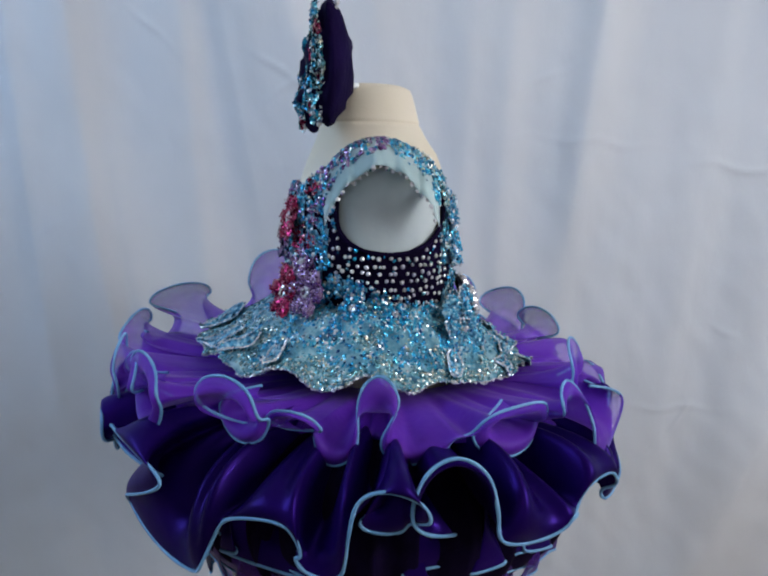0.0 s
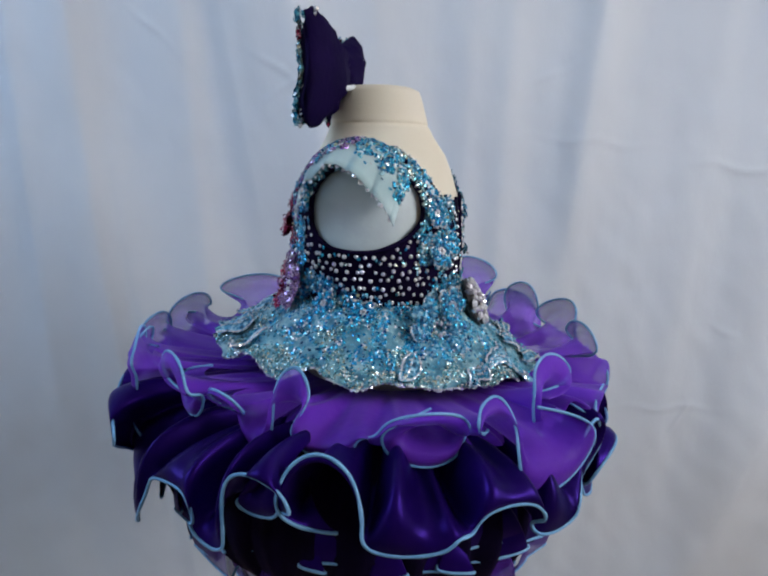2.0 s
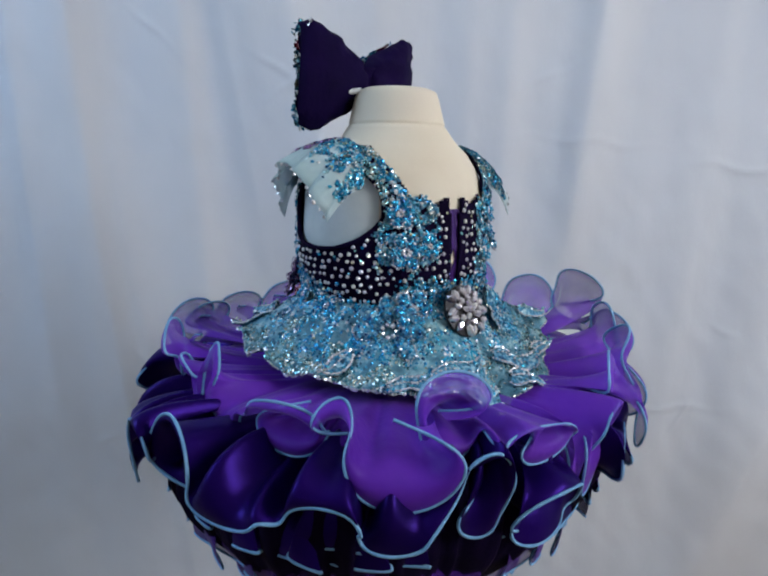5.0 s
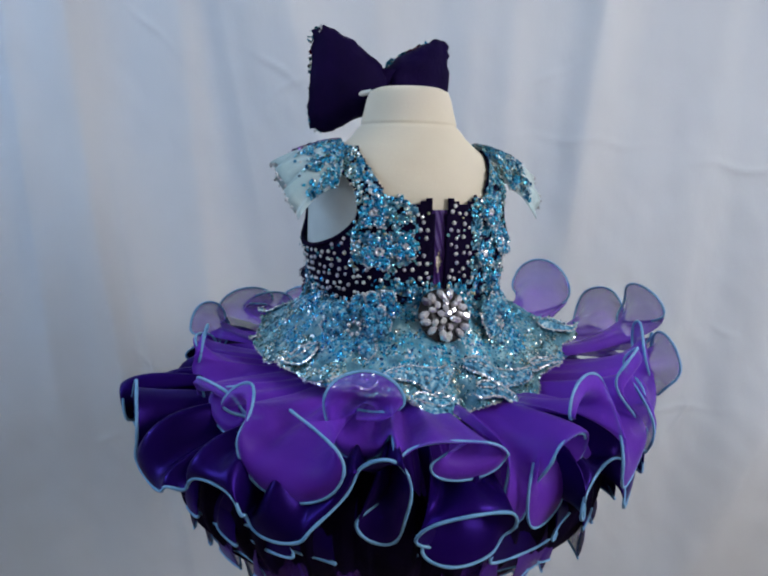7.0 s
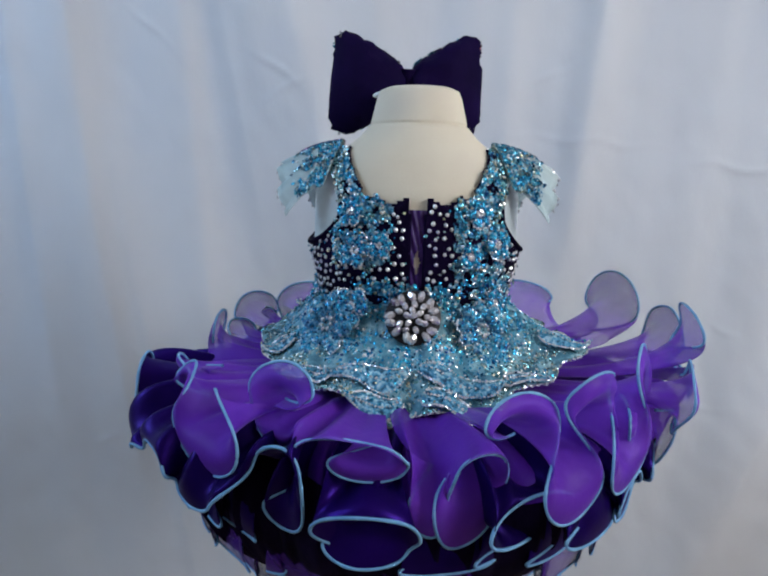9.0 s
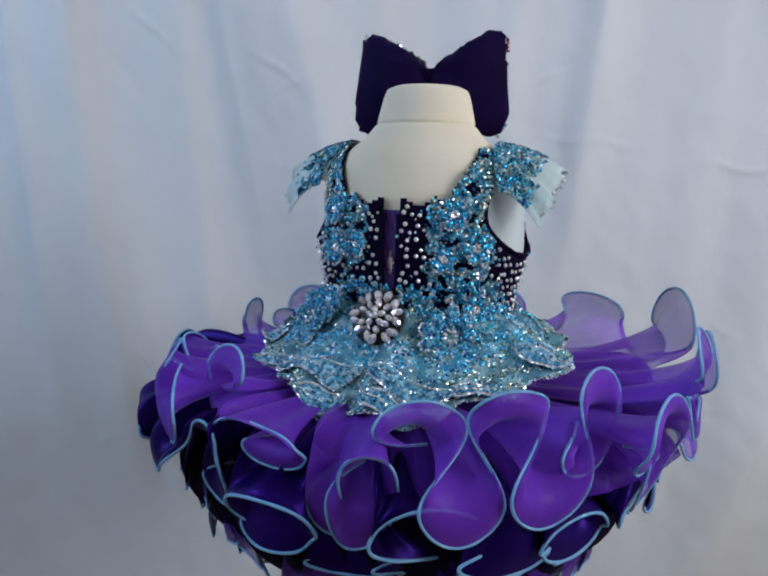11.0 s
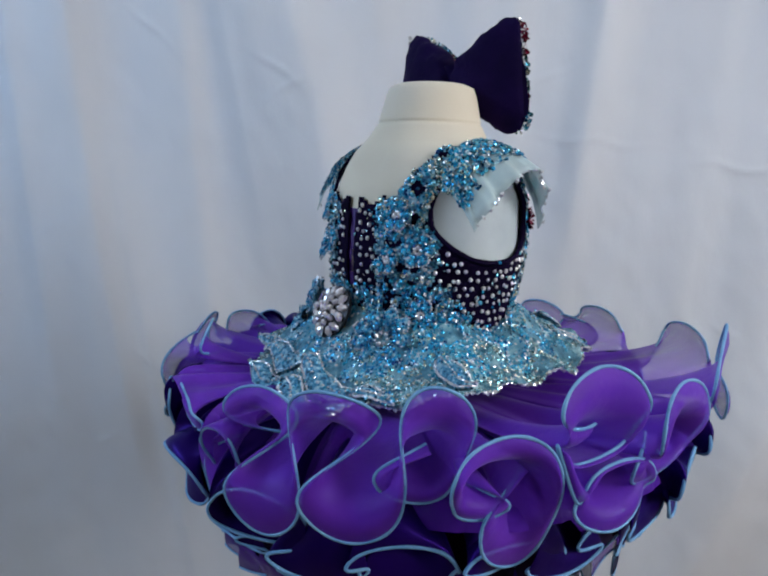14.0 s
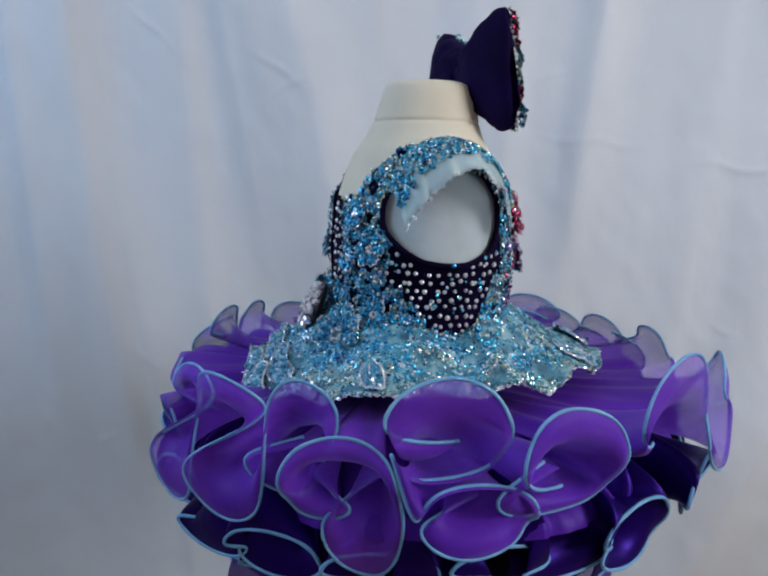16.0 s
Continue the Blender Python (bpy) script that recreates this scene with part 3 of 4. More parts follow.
def bodice(dress):
    nb, nz = 240, 72
    bs = np.linspace(-180, 180, nb, endpoint=False)
    zs = np.linspace(0.70, 0.893, nz)
    A, Z = np.meshgrid(np.radians(bs), zs, indexing="ij")
    pts, _ = torso(A.ravel(), Z.ravel(), 0.0032)
    keep = lambda i, j: covered(bs[i] + 0.75, (zs[j] + zs[j + 1]) / 2)
    me = mesh_of("bodice", pts, grid_faces(nb, nz, True, keep), VELVET)
    ob = part("bodice", me, dress, "dark purple velvet bodice with armholes")
    md = ob.modifiers.new("thickness", "SOLIDIFY")
    md.thickness, md.offset = 0.0022, 0.0
    # bound edges of the arm openings
    rng = np.random.default_rng(14)
    for mid, half, zc, zr, slant in ARMHOLES:
        def edge(w, grow=0.0):
            z = zc + (zr + grow) * np.sign(np.sin(w)) * np.abs(np.sin(w)) ** 0.87
            wide = np.array([arm_half(half, zz, slant * c > 0) for zz, c in zip(z, np.cos(w))]) + grow / 0.00150
            return np.radians(mid + wide * np.sign(np.cos(w)) * np.abs(np.cos(w)) ** 0.87), np.clip(z, 0, 0.8885)
        p, _ = torso(*edge(np.linspace(0, 2 * math.pi, 90, endpoint=False)), 0.0042)
        part("armhole_binding", mesh_of("armhole_binding", *tube(p, 0.0024), VELVET), ob, "dark bound edge")
        w = rng.uniform(0.05, math.pi - 0.05, 300)
        q, m = torso(*edge(w, 0.003 + 0.0025 * rng.normal(size=300)), 0.0068)
        part("lace_trim", mesh_of("lace_trim", *flakes(q, m, 0.0019, 0.6, rng), PALE, False), ob, "silver and pale aqua beaded lace trim", "stuff")
    # lacing panel at the back
    nb_, nz_ = 19, 40
    zz = np.linspace(0.766, 0.839, nz_)
    bb = np.linspace(-6, 6, nb_)
    A, Z = np.meshgrid(np.radians(bb), zz, indexing="ij")
    p, _ = torso(A.ravel(), Z.ravel(), 0.0012)
    p = p + (0.0008 * np.sin(A.ravel() * 110 + Z.ravel() * 300))[:, None] * np.array((1.0, 0, 0))
    hole = lambda i, j: abs(bb[i] + 0.3) > 1.7 * (1 - abs(zz[j] - 0.792) / 0.012)
    part("lacing_panel", mesh_of("lacing_panel", p, grid_faces(nb_, nz_, False, hole), LACING), ob, "purple ribbon lacing panel with a small keyhole gap")
    return ob


def crystals(ob):
    """Single round crystals on the dark cloth, and small ones between."""
    rng = np.random.default_rng(21)
    ring = [(math.cos(k * math.pi / 4), math.sin(k * math.pi / 4)) for k in range(8)]
    v = [(0.00155 * x, 0.00155 * y, 0.0) for x, y in ring] + [(0.00135 * x, 0.00135 * y, 0.0007) for x, y in ring] + [(0.0007 * x, 0.0007 * y, 0.0012) for x, y in ring]
    f = [(r * 8 + k, r * 8 + (k + 1) % 8, r * 8 + 8 + (k + 1) % 8, r * 8 + 8 + k) for r in (0, 1) for k in range(8)] + [tuple(range(16, 24))]
    me = mesh_of("crystal", v, f, PEARLY, False)
    step, row, made, z = 0.0084, 0, 0, 0.742
    while z < 0.892:
        count = int(2 * math.pi * 0.09 / step)
        for i in range(count):
            b = -180 + 360 * (i + 0.5 * (row % 2) + rng.normal() * 0.17) / count
            zz = z + rng.normal() * 0.0011
            if dark_zone(b, zz) and covered(b, zz - 0.003) and covered(b, zz + 0.002) and covered(b + 2, zz) and covered(b - 2, zz) and made < 300:
                p, n = torso(np.array([math.radians(b)]), np.array([zz]), 0.0044)
                o = part("crystal", me, ob)
                q = Vector(n[0]).to_track_quat("Z", "Y")
                o.matrix_local = Matrix.Translation(p[0]) @ q.to_matrix().to_4x4() @ Matrix.Scale(rng.uniform(1.05, 1.45), 4)
                made += 1
        z += 0.0072
        row += 1


def sequins(ob):
    """The beaded lace that covers the bodice beside the dark cloth."""
    rng = np.random.default_rng(4)
    # the woven ground of the lace
    nb, nz = 300, 84
    bs, zs = np.linspace(-180, 180, nb, endpoint=False), np.linspace(0.715, 0.893, nz)
    A, Z = np.meshgrid(np.radians(bs), zs, indexing="ij")
    ground, _ = torso(A.ravel(), Z.ravel(), 0.0052)

    def laced(i, j):
        bb, zz = bs[i] + 0.6, (zs[j] + zs[j + 1]) / 2
        fuzz = 0.004 * math.sin(bb * 0.9) + 0.003 * math.sin(bb * 2.3 + 1)
        return covered(bb, zz) and not dark_zone(bb, zz + fuzz * 0.8) and noise.noise((bb * 0.16, zz * 110, 9.0)) > -0.20
    part("lace_ground", mesh_of("lace_ground", ground, grid_faces(nb, nz, True, laced), LEAF), ob, "aqua and blue lace ground")
    groups = {"aqua": [], "mauve": [], "rose": [], "pale": [], "blue": []}
    for _ in range(25000):
        b, z = rng.uniform(-180, 180), rng.uniform(0.712, 0.8935)
        fuzz = 0.004 * math.sin(b * 0.9) + 0.003 * math.sin(b * 2.3 + 1)
        if not covered(b, z - 0.0015) or (dark_zone(b, z + fuzz * 0.8) and rng.uniform() > 0.03):
            continue
        if any(abs(wrapdeg(b - f[0])) * 0.0015 < f[3] * 0.75 and abs(z - f[1]) < f[3] * 0.75 for f in FLOWERS) and rng.uniform() < 0.8:
            continue
        if noise.noise((b * 0.16, z * 110, 9.0)) < -0.17 and rng.uniform() < 0.85:
            continue
        front = abs(wrapdeg(b)) > 128
        patch = noise.noise((b * 0.045, z * 45, 2.0))
        kind = "aqua"
        if front and patch > 0.12:
            kind = "mauve"
        elif front and patch < -0.30:
            kind = "rose"
        elif z > 0.868 and patch > 0.05:
            kind = "mauve" if b < -90 else "pale"
        elif patch < -0.22:
            kind = "pale"
        elif noise.noise((b * 0.07, z * 60, 14.0)) > (0.05 if z < 0.775 else 0.16):
            kind = "blue"
        groups[kind].append((math.radians(b), z, 0.004 + 0.0035 * rng.uniform() + 0.003 * max(0.0, patch)))
    for kind, mat, label in (("aqua", AQUA, "aqua and blue sequin lace"), ("mauve", MAUVE, "mauve sequin lace"), ("rose", ROSE, "crimson sequin lace"), ("pale", PALE, "silver and pale aqua sequin lace"), ("blue", BLUE, "bright blue sequin lace")):
        g = np.array(groups[kind])
        v, n = [], []
        for a, z, out in g:
            p, q = torso(np.array([a]), np.array([z]), out)
            v.append(p[0]), n.append(q[0])
        part("sequin_lace", mesh_of("sequin_lace", *flakes(v, np.array(n), 0.0017, 0.42, rng), mat, False), ob, label, "stuff")


# beaded lace flowers: degrees from the back, height, distance from the body, radius, petals
FLOWERS = ((-31, 0.752, 0.020, 0.019, 6), (-43, 0.733, 0.025, 0.032, 8), (33, 0.733, 0.022, 0.028, 9), (48, 0.754, 0.008, 0.014, 6), (-58, 0.742, 0.009, 0.013, 6),
           (-31, 0.801, 0.0045, 0.017, 6), (-18, 0.806, 0.0045, 0.012, 6), (-34, 0.835, 0.0045, 0.014, 6), (31, 0.836, 0.0045, 0.014, 6), (43, 0.808, 0.0045, 0.015, 6), (27, 0.798, 0.0045, 0.012, 6),
           (-80, 0.748, 0.008, 0.013, 6), (-104, 0.754, 0.008, 0.013, 6), (62, 0.745, 0.010, 0.014, 6), (88, 0.727, 0.012, 0.014, 7), (112, 0.738, 0.010, 0.014, 6))
# angle from the back, radius of the edge and its height, all round the peplum
PEPLUM = ((-180, .166, .702), (-158, .158, .703), (-120, .150, .705), (-95, .146, .703), (-70, .142, .699), (-48, .150, .694), (-30, .142, .690), (-15, .152, .676),
          (0, .150, .673), (15, .152, .674), (32, .146, .684), (50, .150, .700), (65, .168, .715), (90, .138, .708), (115, .140, .706), (140, .158, .705), (160, .172, .704))


def peplum(dress):
    rng = np.random.default_rng(9)
    nb, nr = 240, 14
    bs = np.linspace(-180, 180, nb, endpoint=False)
    keys = list(PEPLUM) + [(180, .166, .702)]
    rr, zz = (np.interp(bs, [k[0] for k in keys], [k[i] for k in keys]) for i in (1, 2))
    front = np.exp(-(bs / 55) ** 2)
    rr, zz = rr + 0.003 * front, zz + 0.006 * front
    scallop = 0.006 * np.abs(np.sin(np.radians(bs * 9.5))) + 0.0025 * np.sin(np.radians(bs * 31))
    a = np.radians(bs)
    start = 0.752 - 0.013 * np.exp(-((bs - 92) / 20) ** 2)
    rows = []
    for j in range(nr):
        u = j / (nr - 1)
        p0, n0 = torso(a, start, 0.004)
        e = np.stack([(rr + scallop) * np.cos(a), (rr + scallop) * np.sin(a), zz + 0.004 * np.sin(np.radians(bs * 14))], -1) @ B3[:3, :3].T + B3[:3, 3]
        w = u ** 0.85
        p = p0 + (e - p0) * w
        p[:, 2] = start + (e[:, 2] - start) * (1 - (1 - u) ** 1.5) + 0.0035 * u * np.sin(np.radians(bs * 11 + 50 * math.sin(j)))
        rows.append(p)
    v = np.stack(rows, 1)
    ob = part("peplum", mesh_of("peplum", v.reshape(-1, 3), grid_faces(nb, nr, True), LACE), dress, "aqua beaded lace peplum with scalloped edge")
    md = ob.modifiers.new("thickness", "SOLIDIFY")
    md.thickness = 0.0022
    # beads sown on the lace, denser and brighter towards the waist
    spots = {"aqua": [], "pale": [], "blue": []}
    for _ in range(18000):
        i, u = rng.uniform(0, nb), rng.uniform(0, 1) ** 0.9
        i0, j = int(i), min(int(u * (nr - 1)), nr - 2)
        q = v[i0, j] + (v[(i0 + 1) % nb, j] - v[i0, j]) * (i - i0) + (v[i0, j + 1] - v[i0, j]) * (u * (nr - 1) - j)
        if noise.noise((q[0] * 70, q[1] * 70, q[2] * 70)) < -0.14 and rng.uniform() < 0.85:
            continue
        n = np.array((math.cos(a[i0] + 0.1), math.sin(a[i0] + 0.1), 1.1))
        pale = u > 0.74 or (noise.noise((q[0] * 40, q[1] * 40, 5.0)) > 0.02 and u > 0.2)
        near = u < 0.6 and noise.noise((q[0] * 45, q[1] * 45, q[2] * 45 + 3.0)) > 0.0
        spots["blue" if near else ("pale" if pale else "aqua")].append((q + 0.0022 * n / np.linalg.norm(n), n))
    for kind, mat in (("aqua", AQUA), ("pale", PALE), ("blue", BLUE)):
        part("sequin_lace", mesh_of("sequin_lace", *flakes([s[0] for s in spots[kind]], np.array([s[1] for s in spots[kind]]), 0.0017, 0.55, rng), mat, False), ob,
             {"aqua": "aqua sequins", "blue": "bright blue sequins", "pale": "silver and pale aqua sequins"}[kind], "stuff")
    rim = spline(v[:, -1], 2)[:, :3]
    part("bead_edge", mesh_of("bead_edge", *flakes(rim, np.tile((0.2, 0.1, 1.0), (len(rim), 1)), 0.0020, 0.7, rng, 6, 0.9), GEM, False), ob, "row of pale beads along the scalloped edge", "stuff")

    def surface(bb, u):
        i, w = ((bb + 180) % 360) / 360 * nb, min(u, 1.0) * (nr - 1)
        i0, j0 = int(i) % nb, min(int(w), nr - 2)
        q = v[i0, j0] + (v[(i0 + 1) % nb, j0] - v[i0, j0]) * (i - int(i)) + (v[i0, j0 + 1] - v[i0, j0]) * (w - j0)
        return q + (v[i0, -1] - v[i0, -3]) * max(0.0, u - 1.0) * 6.5
    # leaves of beaded lace that lie on the peplum: degrees from the back and share of its depth at stem and tip, half width in metres
    for b0, u0, b1, u1, wide in ((-2, 0.52, -31, 0.80, 0.010), (-4, 0.78, -20, 1.07, 0.011), (2, 0.52, 33, 0.84, 0.010), (3, 0.78, 20, 1.08, 0.012),
                                 (-30, 0.76, -46, 1.06, 0.009), (32, 0.80, 46, 1.05, 0.009), (-58, 0.55, -66, 0.98, 0.008), (58, 0.55, 66, 1.0, 0.009), (-160, 0.5, -170, 1.05, 0.010), (-146, 0.5, -150, 1.02, 0.010),
                                 (-132, 0.5, -126, 1.06, 0.010), (148, 0.5, 152, 1.04, 0.010), (165, 0.5, 173, 1.06, 0.010)):
        grid, rimpts = [], []
        nl, nw = 17, 7
        at = (b0 + b1) / 2
        ax, ay = (b1 - b0) * 0.0024, (u1 - u0) * 0.09
        span = math.hypot(ax, ay)
        for i in range(nl):
            s = i / (nl - 1)
            half = wide * math.sin(math.pi * (0.06 + 0.94 * s) ** 0.85) ** 0.8
            for k in range(nw):
                c = -1 + 2 * k / (nw - 1)
                q = surface(b0 + (b1 - b0) * s - c * half * ay / span / 0.0024, u0 + (u1 - u0) * s + c * half * ax / span / 0.09)
                lift = 0.0055 + 0.0050 * (1 - c * c) - 0.0022 * math.exp(-(c / 0.16) ** 2)
                grid.append(q + np.array((0.35 * math.cos(radians(at)), 0.35 * math.sin(radians(at)), 0.9)) * lift)
                if k in (0, nw - 1):
                    rimpts.append(grid[-1] + (0, 0, 0.0016))
                    if i:
                        rimpts.append((grid[-1] + grid[-1 - nw]) / 2 + (0, 0, 0.0016))
                if k == nw // 2:
                    rimpts.append(grid[-1] + (0, 0, 0.0014))
        leaf = part("lace_leaf", mesh_of("lace_leaf", grid, grid_faces(nl, nw), LEAF), dress, "aqua lace leaf with beaded rim")
        rp = np.array(rimpts)
        out = np.array((0.5 * math.cos(radians(at)), 0.5 * math.sin(radians(at)), 1.0))
        part("bead_rim", mesh_of("bead_rim", *flakes(rp, np.tile(out, (len(rp), 1)), 0.0014, 0.35, rng, 6, 0.9), GEM, False), leaf, "", "stuff")
        fill = np.array([grid[k] for k in rng.integers(0, len(grid), 60)]) + rng.normal(size=(60, 3)) * 0.0012 + (0, 0, 0.001)
        part("sequin_lace", mesh_of("sequin_lace", *flakes(fill, np.tile(out, (60, 1)), 0.0013, 0.5, rng), AQUA, False), leaf, "", "stuff")


def sleeve(dress, side):
    """A cap of beaded lace over the arm opening, with a net edge and beads."""
    rng = np.random.default_rng(30 + side)
    nu, nv = 121, 11
    v = np.zeros((nu, nv, 3))
    for i in range(nu):
        psi = radians(-78 + 156 * i / (nu - 1))
        flare = math.cos(psi * 0.95) ** 0.7
        back = max(0.0, math.sin(psi)) * math.cos(psi * 0.8)
        for j in range(nv):
            u = j / (nv - 1)
            ruff = 0.0026 * u * u * math.sin(i * 0.27) + 0.0008 * u * u * math.sin(i * 0.61 + 1)
            x = 0.050 * math.sin(psi) * (1 - 0.06 * u) - 0.001
            out = 0.060 * (0.25 + 0.75 * flare) if psi > 0 else 0.060 * (0.06 + 0.94 * flare ** 1.7)
            y = side * (0.072 + 0.018 * (1 - math.cos(psi)) + out * u + ruff)
            z = 0.846 + 0.052 * math.cos(psi) - u * u * (0.017 + 0.018 * back + 0.010 * max(0.0, -math.sin(psi))) - 0.004 * u + 0.5 * ruff
            v[i, j] = np.array(BODY @ Vector((x, y, z)))
    ob = part("cap_sleeve", mesh_of("cap_sleeve", v.reshape(-1, 3), grid_faces(nu, nv), NET), dress, "net cap sleeve covered with aqua sequin lace")
    md = ob.modifiers.new("thickness", "SOLIDIFY")
    md.thickness = 0.001
    groups = {"aqua": ([], []), "mauve": ([], [])}
    centre = np.array(BODY @ Vector((0, side * 0.05, 0.83)))
    for _ in range(2300):
        i, j = rng.uniform(0, nu - 1.01), rng.uniform(0, 1) ** 1.2 * (nv - 1) * (0.62 + 0.12 * math.sin(rng.integers(0, 9)))
        i0, j0 = int(i), int(j)
        q = v[i0, j0] + (v[i0 + 1, j0] - v[i0, j0]) * (i - i0) + (v[i0, j0 + 1] - v[i0, j0]) * (j - j0)
        if noise.noise(tuple(q * 130)) < -0.12 and j > 2:
            continue
        n = q - centre
        n /= np.linalg.norm(n)
        g = groups["mauve" if side < 0 and i < 68 and noise.noise((i * 0.2, 1.0, 0.0)) > 0.0 else "aqua"]
        g[0].append(q + n * 0.002), g[1].append(n)
    for kind, mat in (("aqua", AQUA), ("mauve", MAUVE)):
        if groups[kind][0]:
            part("sequin_lace", mesh_of("sequin_lace", *flakes(groups[kind][0], np.array(groups[kind][1]), 0.0018, 0.6, rng), mat, False), ob, kind + " sequins", "stuff")
    strand = v[6:-6, -1] + np.array((0, 0, -0.001))
    part("bead_edge", mesh_of("bead_edge", *flakes(strand[::5], (strand - centre)[::5], 0.0023, 0.4, rng, 6, 0.9), GEM, False), ob, "row of small crystals", "stuff")


def flower(dress, name, b, z, out, size, petals, mat, label, centre_mat=None, tip=0.25, droop=None):
    """A beaded flower sewn on: domed petals round a middle bead, each petal with a rim of beads."""
    p, n = torso(np.array([radians(b)]), np.array([z]), out)
    nor = Vector(n[0]) + Vector((0, 0, tip))
    m = Matrix.Translation(p[0]) @ nor.normalized().to_track_quat("Z", "Y").to_matrix().to_4x4()
    rng = np.random.default_rng(int(abs(b) * 10 + z * 1000))
    ob = tagged(new(name), label)
    ob.parent = dress
    ob.matrix_local = m
    for k in range(petals):
        w0 = 2 * math.pi * (k + 0.1 * rng.normal()) / petals
        wide = math.pi / petals * 1.12
        v, f = [], []
        nu, nv = 9, 6
        for i in range(nu):
            s = -1 + 2 * i / (nu - 1)
            for j in range(nv):
                u = j / (nv - 1)
                r = size * (0.14 + 0.86 * u * (1 - 0.30 * s * s))
                w = w0 + s * wide * (0.35 + 0.65 * math.sin(math.pi * min(1, 0.15 + 0.62 * u)))
                h = size * (0.10 + 0.26 * math.sin(math.pi * u * 0.8) * (1 - s * s) + 0.03 * math.sin(9 * s))
                v.append((r * math.cos(w), r * math.sin(w), h))
        part("petal", mesh_of("petal", v, grid_faces(nu, nv), LEAF if mat is AQUA else mat), ob)
        # a row of beads round the petal's rim, and rows of sequins inside it
        g = np.array(v).reshape(nu, nv, 3)
        line = spline(np.concatenate([g[0, 2:], g[1:-1, -1], g[-1, 1:][::-1]]), 3, False)
        line = line[::max(1, round(0.0021 / (np.linalg.norm(line[1:] - line[:-1], axis=1).mean() + 1e-9)))] + (0, 0, 0.0010)
        up = np.c_[0.3 * line[:, :2] / size, np.ones(len(line))]
        line = line + rng.normal(size=line.shape) * 0.0005
        part("bead_rim", mesh_of("bead_rim", *flakes(line, up, 0.0011, 0.4, rng, 6, 0.9), (GEM if k % 3 else PALE) if mat is AQUA else mat, False), ob, "", "stuff")
        inner = np.concatenate([g[2:-2:2, 1:-1].reshape(-1, 3), g[1:-1:2, 2:-1].reshape(-1, 3)]) + (0, 0, 0.0011)
        inner = inner + rng.normal(size=inner.shape) * 0.0004
        part("beadwork", mesh_of("beadwork", *flakes(inner, np.tile((0, 0, 1.0), (len(inner), 1)), 0.0014, 0.45, rng), BLUE if mat is AQUA else mat, False), ob, "", "stuff")
    ang = np.arange(7) * 0.9
    part("flower_centre", mesh_of("flower_centre", *flakes(np.c_[0.18 * size * np.cos(ang), 0.18 * size * np.sin(ang), np.full(7, size * 0.25)], np.tile((0, 0, 1.0), (7, 1)), 0.0022, 0.4, rng, 6, 0.8),
                                  centre_mat or GEM, False), ob, "crystal middle")
    return ob


def brooch(dress):
    """The large round crystal brooch at the back of the waist."""
    p, n = torso(np.array([radians(-1.0)]), np.array([0.748]), 0.023)
    ob = tagged(new("brooch"), "round silver brooch set with large clear crystals")
    ob.parent = dress
    ob.matrix_local = Matrix.Translation(p[0]) @ (Vector(n[0]) + Vector((0, 0, 0.45))).normalized().to_track_quat("Z", "Y").to_matrix().to_4x4() @ Matrix.Scale(0.94, 4)
    ring = [(math.cos(k * math.pi / 12), math.sin(k * math.pi / 12)) for k in range(24)]
    v = [(0.025 * x, 0.025 * y, -0.004) for x, y in ring] + [(0.026 * x, 0.026 * y, 0.0) for x, y in ring] + [(0.014 * x, 0.014 * y, 0.004) for x, y in ring]
    f = [(r * 24 + k, r * 24 + (k + 1) % 24, r * 24 + 24 + (k + 1) % 24, r * 24 + 24 + k) for r in (0, 1) for k in range(24)] + [tuple(range(48, 72))]
    part("setting", mesh_of("setting", v, f, SILVER, False), ob, "dark silver setting")

    def stone(length, wide, high):
        o = [(math.cos(k * math.pi / 4), math.sin(k * math.pi / 4)) for k in range(8)]
        vv = [(length * x, wide * y, 0) for x, y in o] + [(0.9 * length * x, 0.9 * wide * y, high * 0.6) for x, y in o] + [(0.5 * length * x, 0.5 * wide * y, high) for x, y in o]
        ff = [(r * 8 + k, r * 8 + (k + 1) % 8, r * 8 + 8 + (k + 1) % 8, r * 8 + 8 + k) for r in (0, 1) for k in range(8)] + [tuple(range(16, 24))]
        return mesh_of("brooch_stone", vv, ff, CRYSTAL, False)
    big, small = stone(0.0060, 0.0037, 0.005), stone(0.0041, 0.0030, 0.0042)
    for me, count, r, h, lean in ((big, 14, 0.0205, 0.002, 16), (small, 9, 0.0130, 0.0045, 12), (small, 5, 0.0066, 0.0065, 8), (small, 1, 0.0, 0.0085, 4)):
        for k in range(count):
            w = 360 * k / count + 5 * count
            part("brooch_stone", me, ob).matrix_local = pose(0, 0, 0, 0, 0, w + 5 * math.sin(k * 3.7)) @ pose(r + 0.0012 * math.sin(k * 5.1), 0, h + 0.0006 * math.sin(k * 1.9), 22 * math.sin(k * 4.3), lean + 16 * math.sin(k * 2.7), 30 * math.sin(k * 2.1))


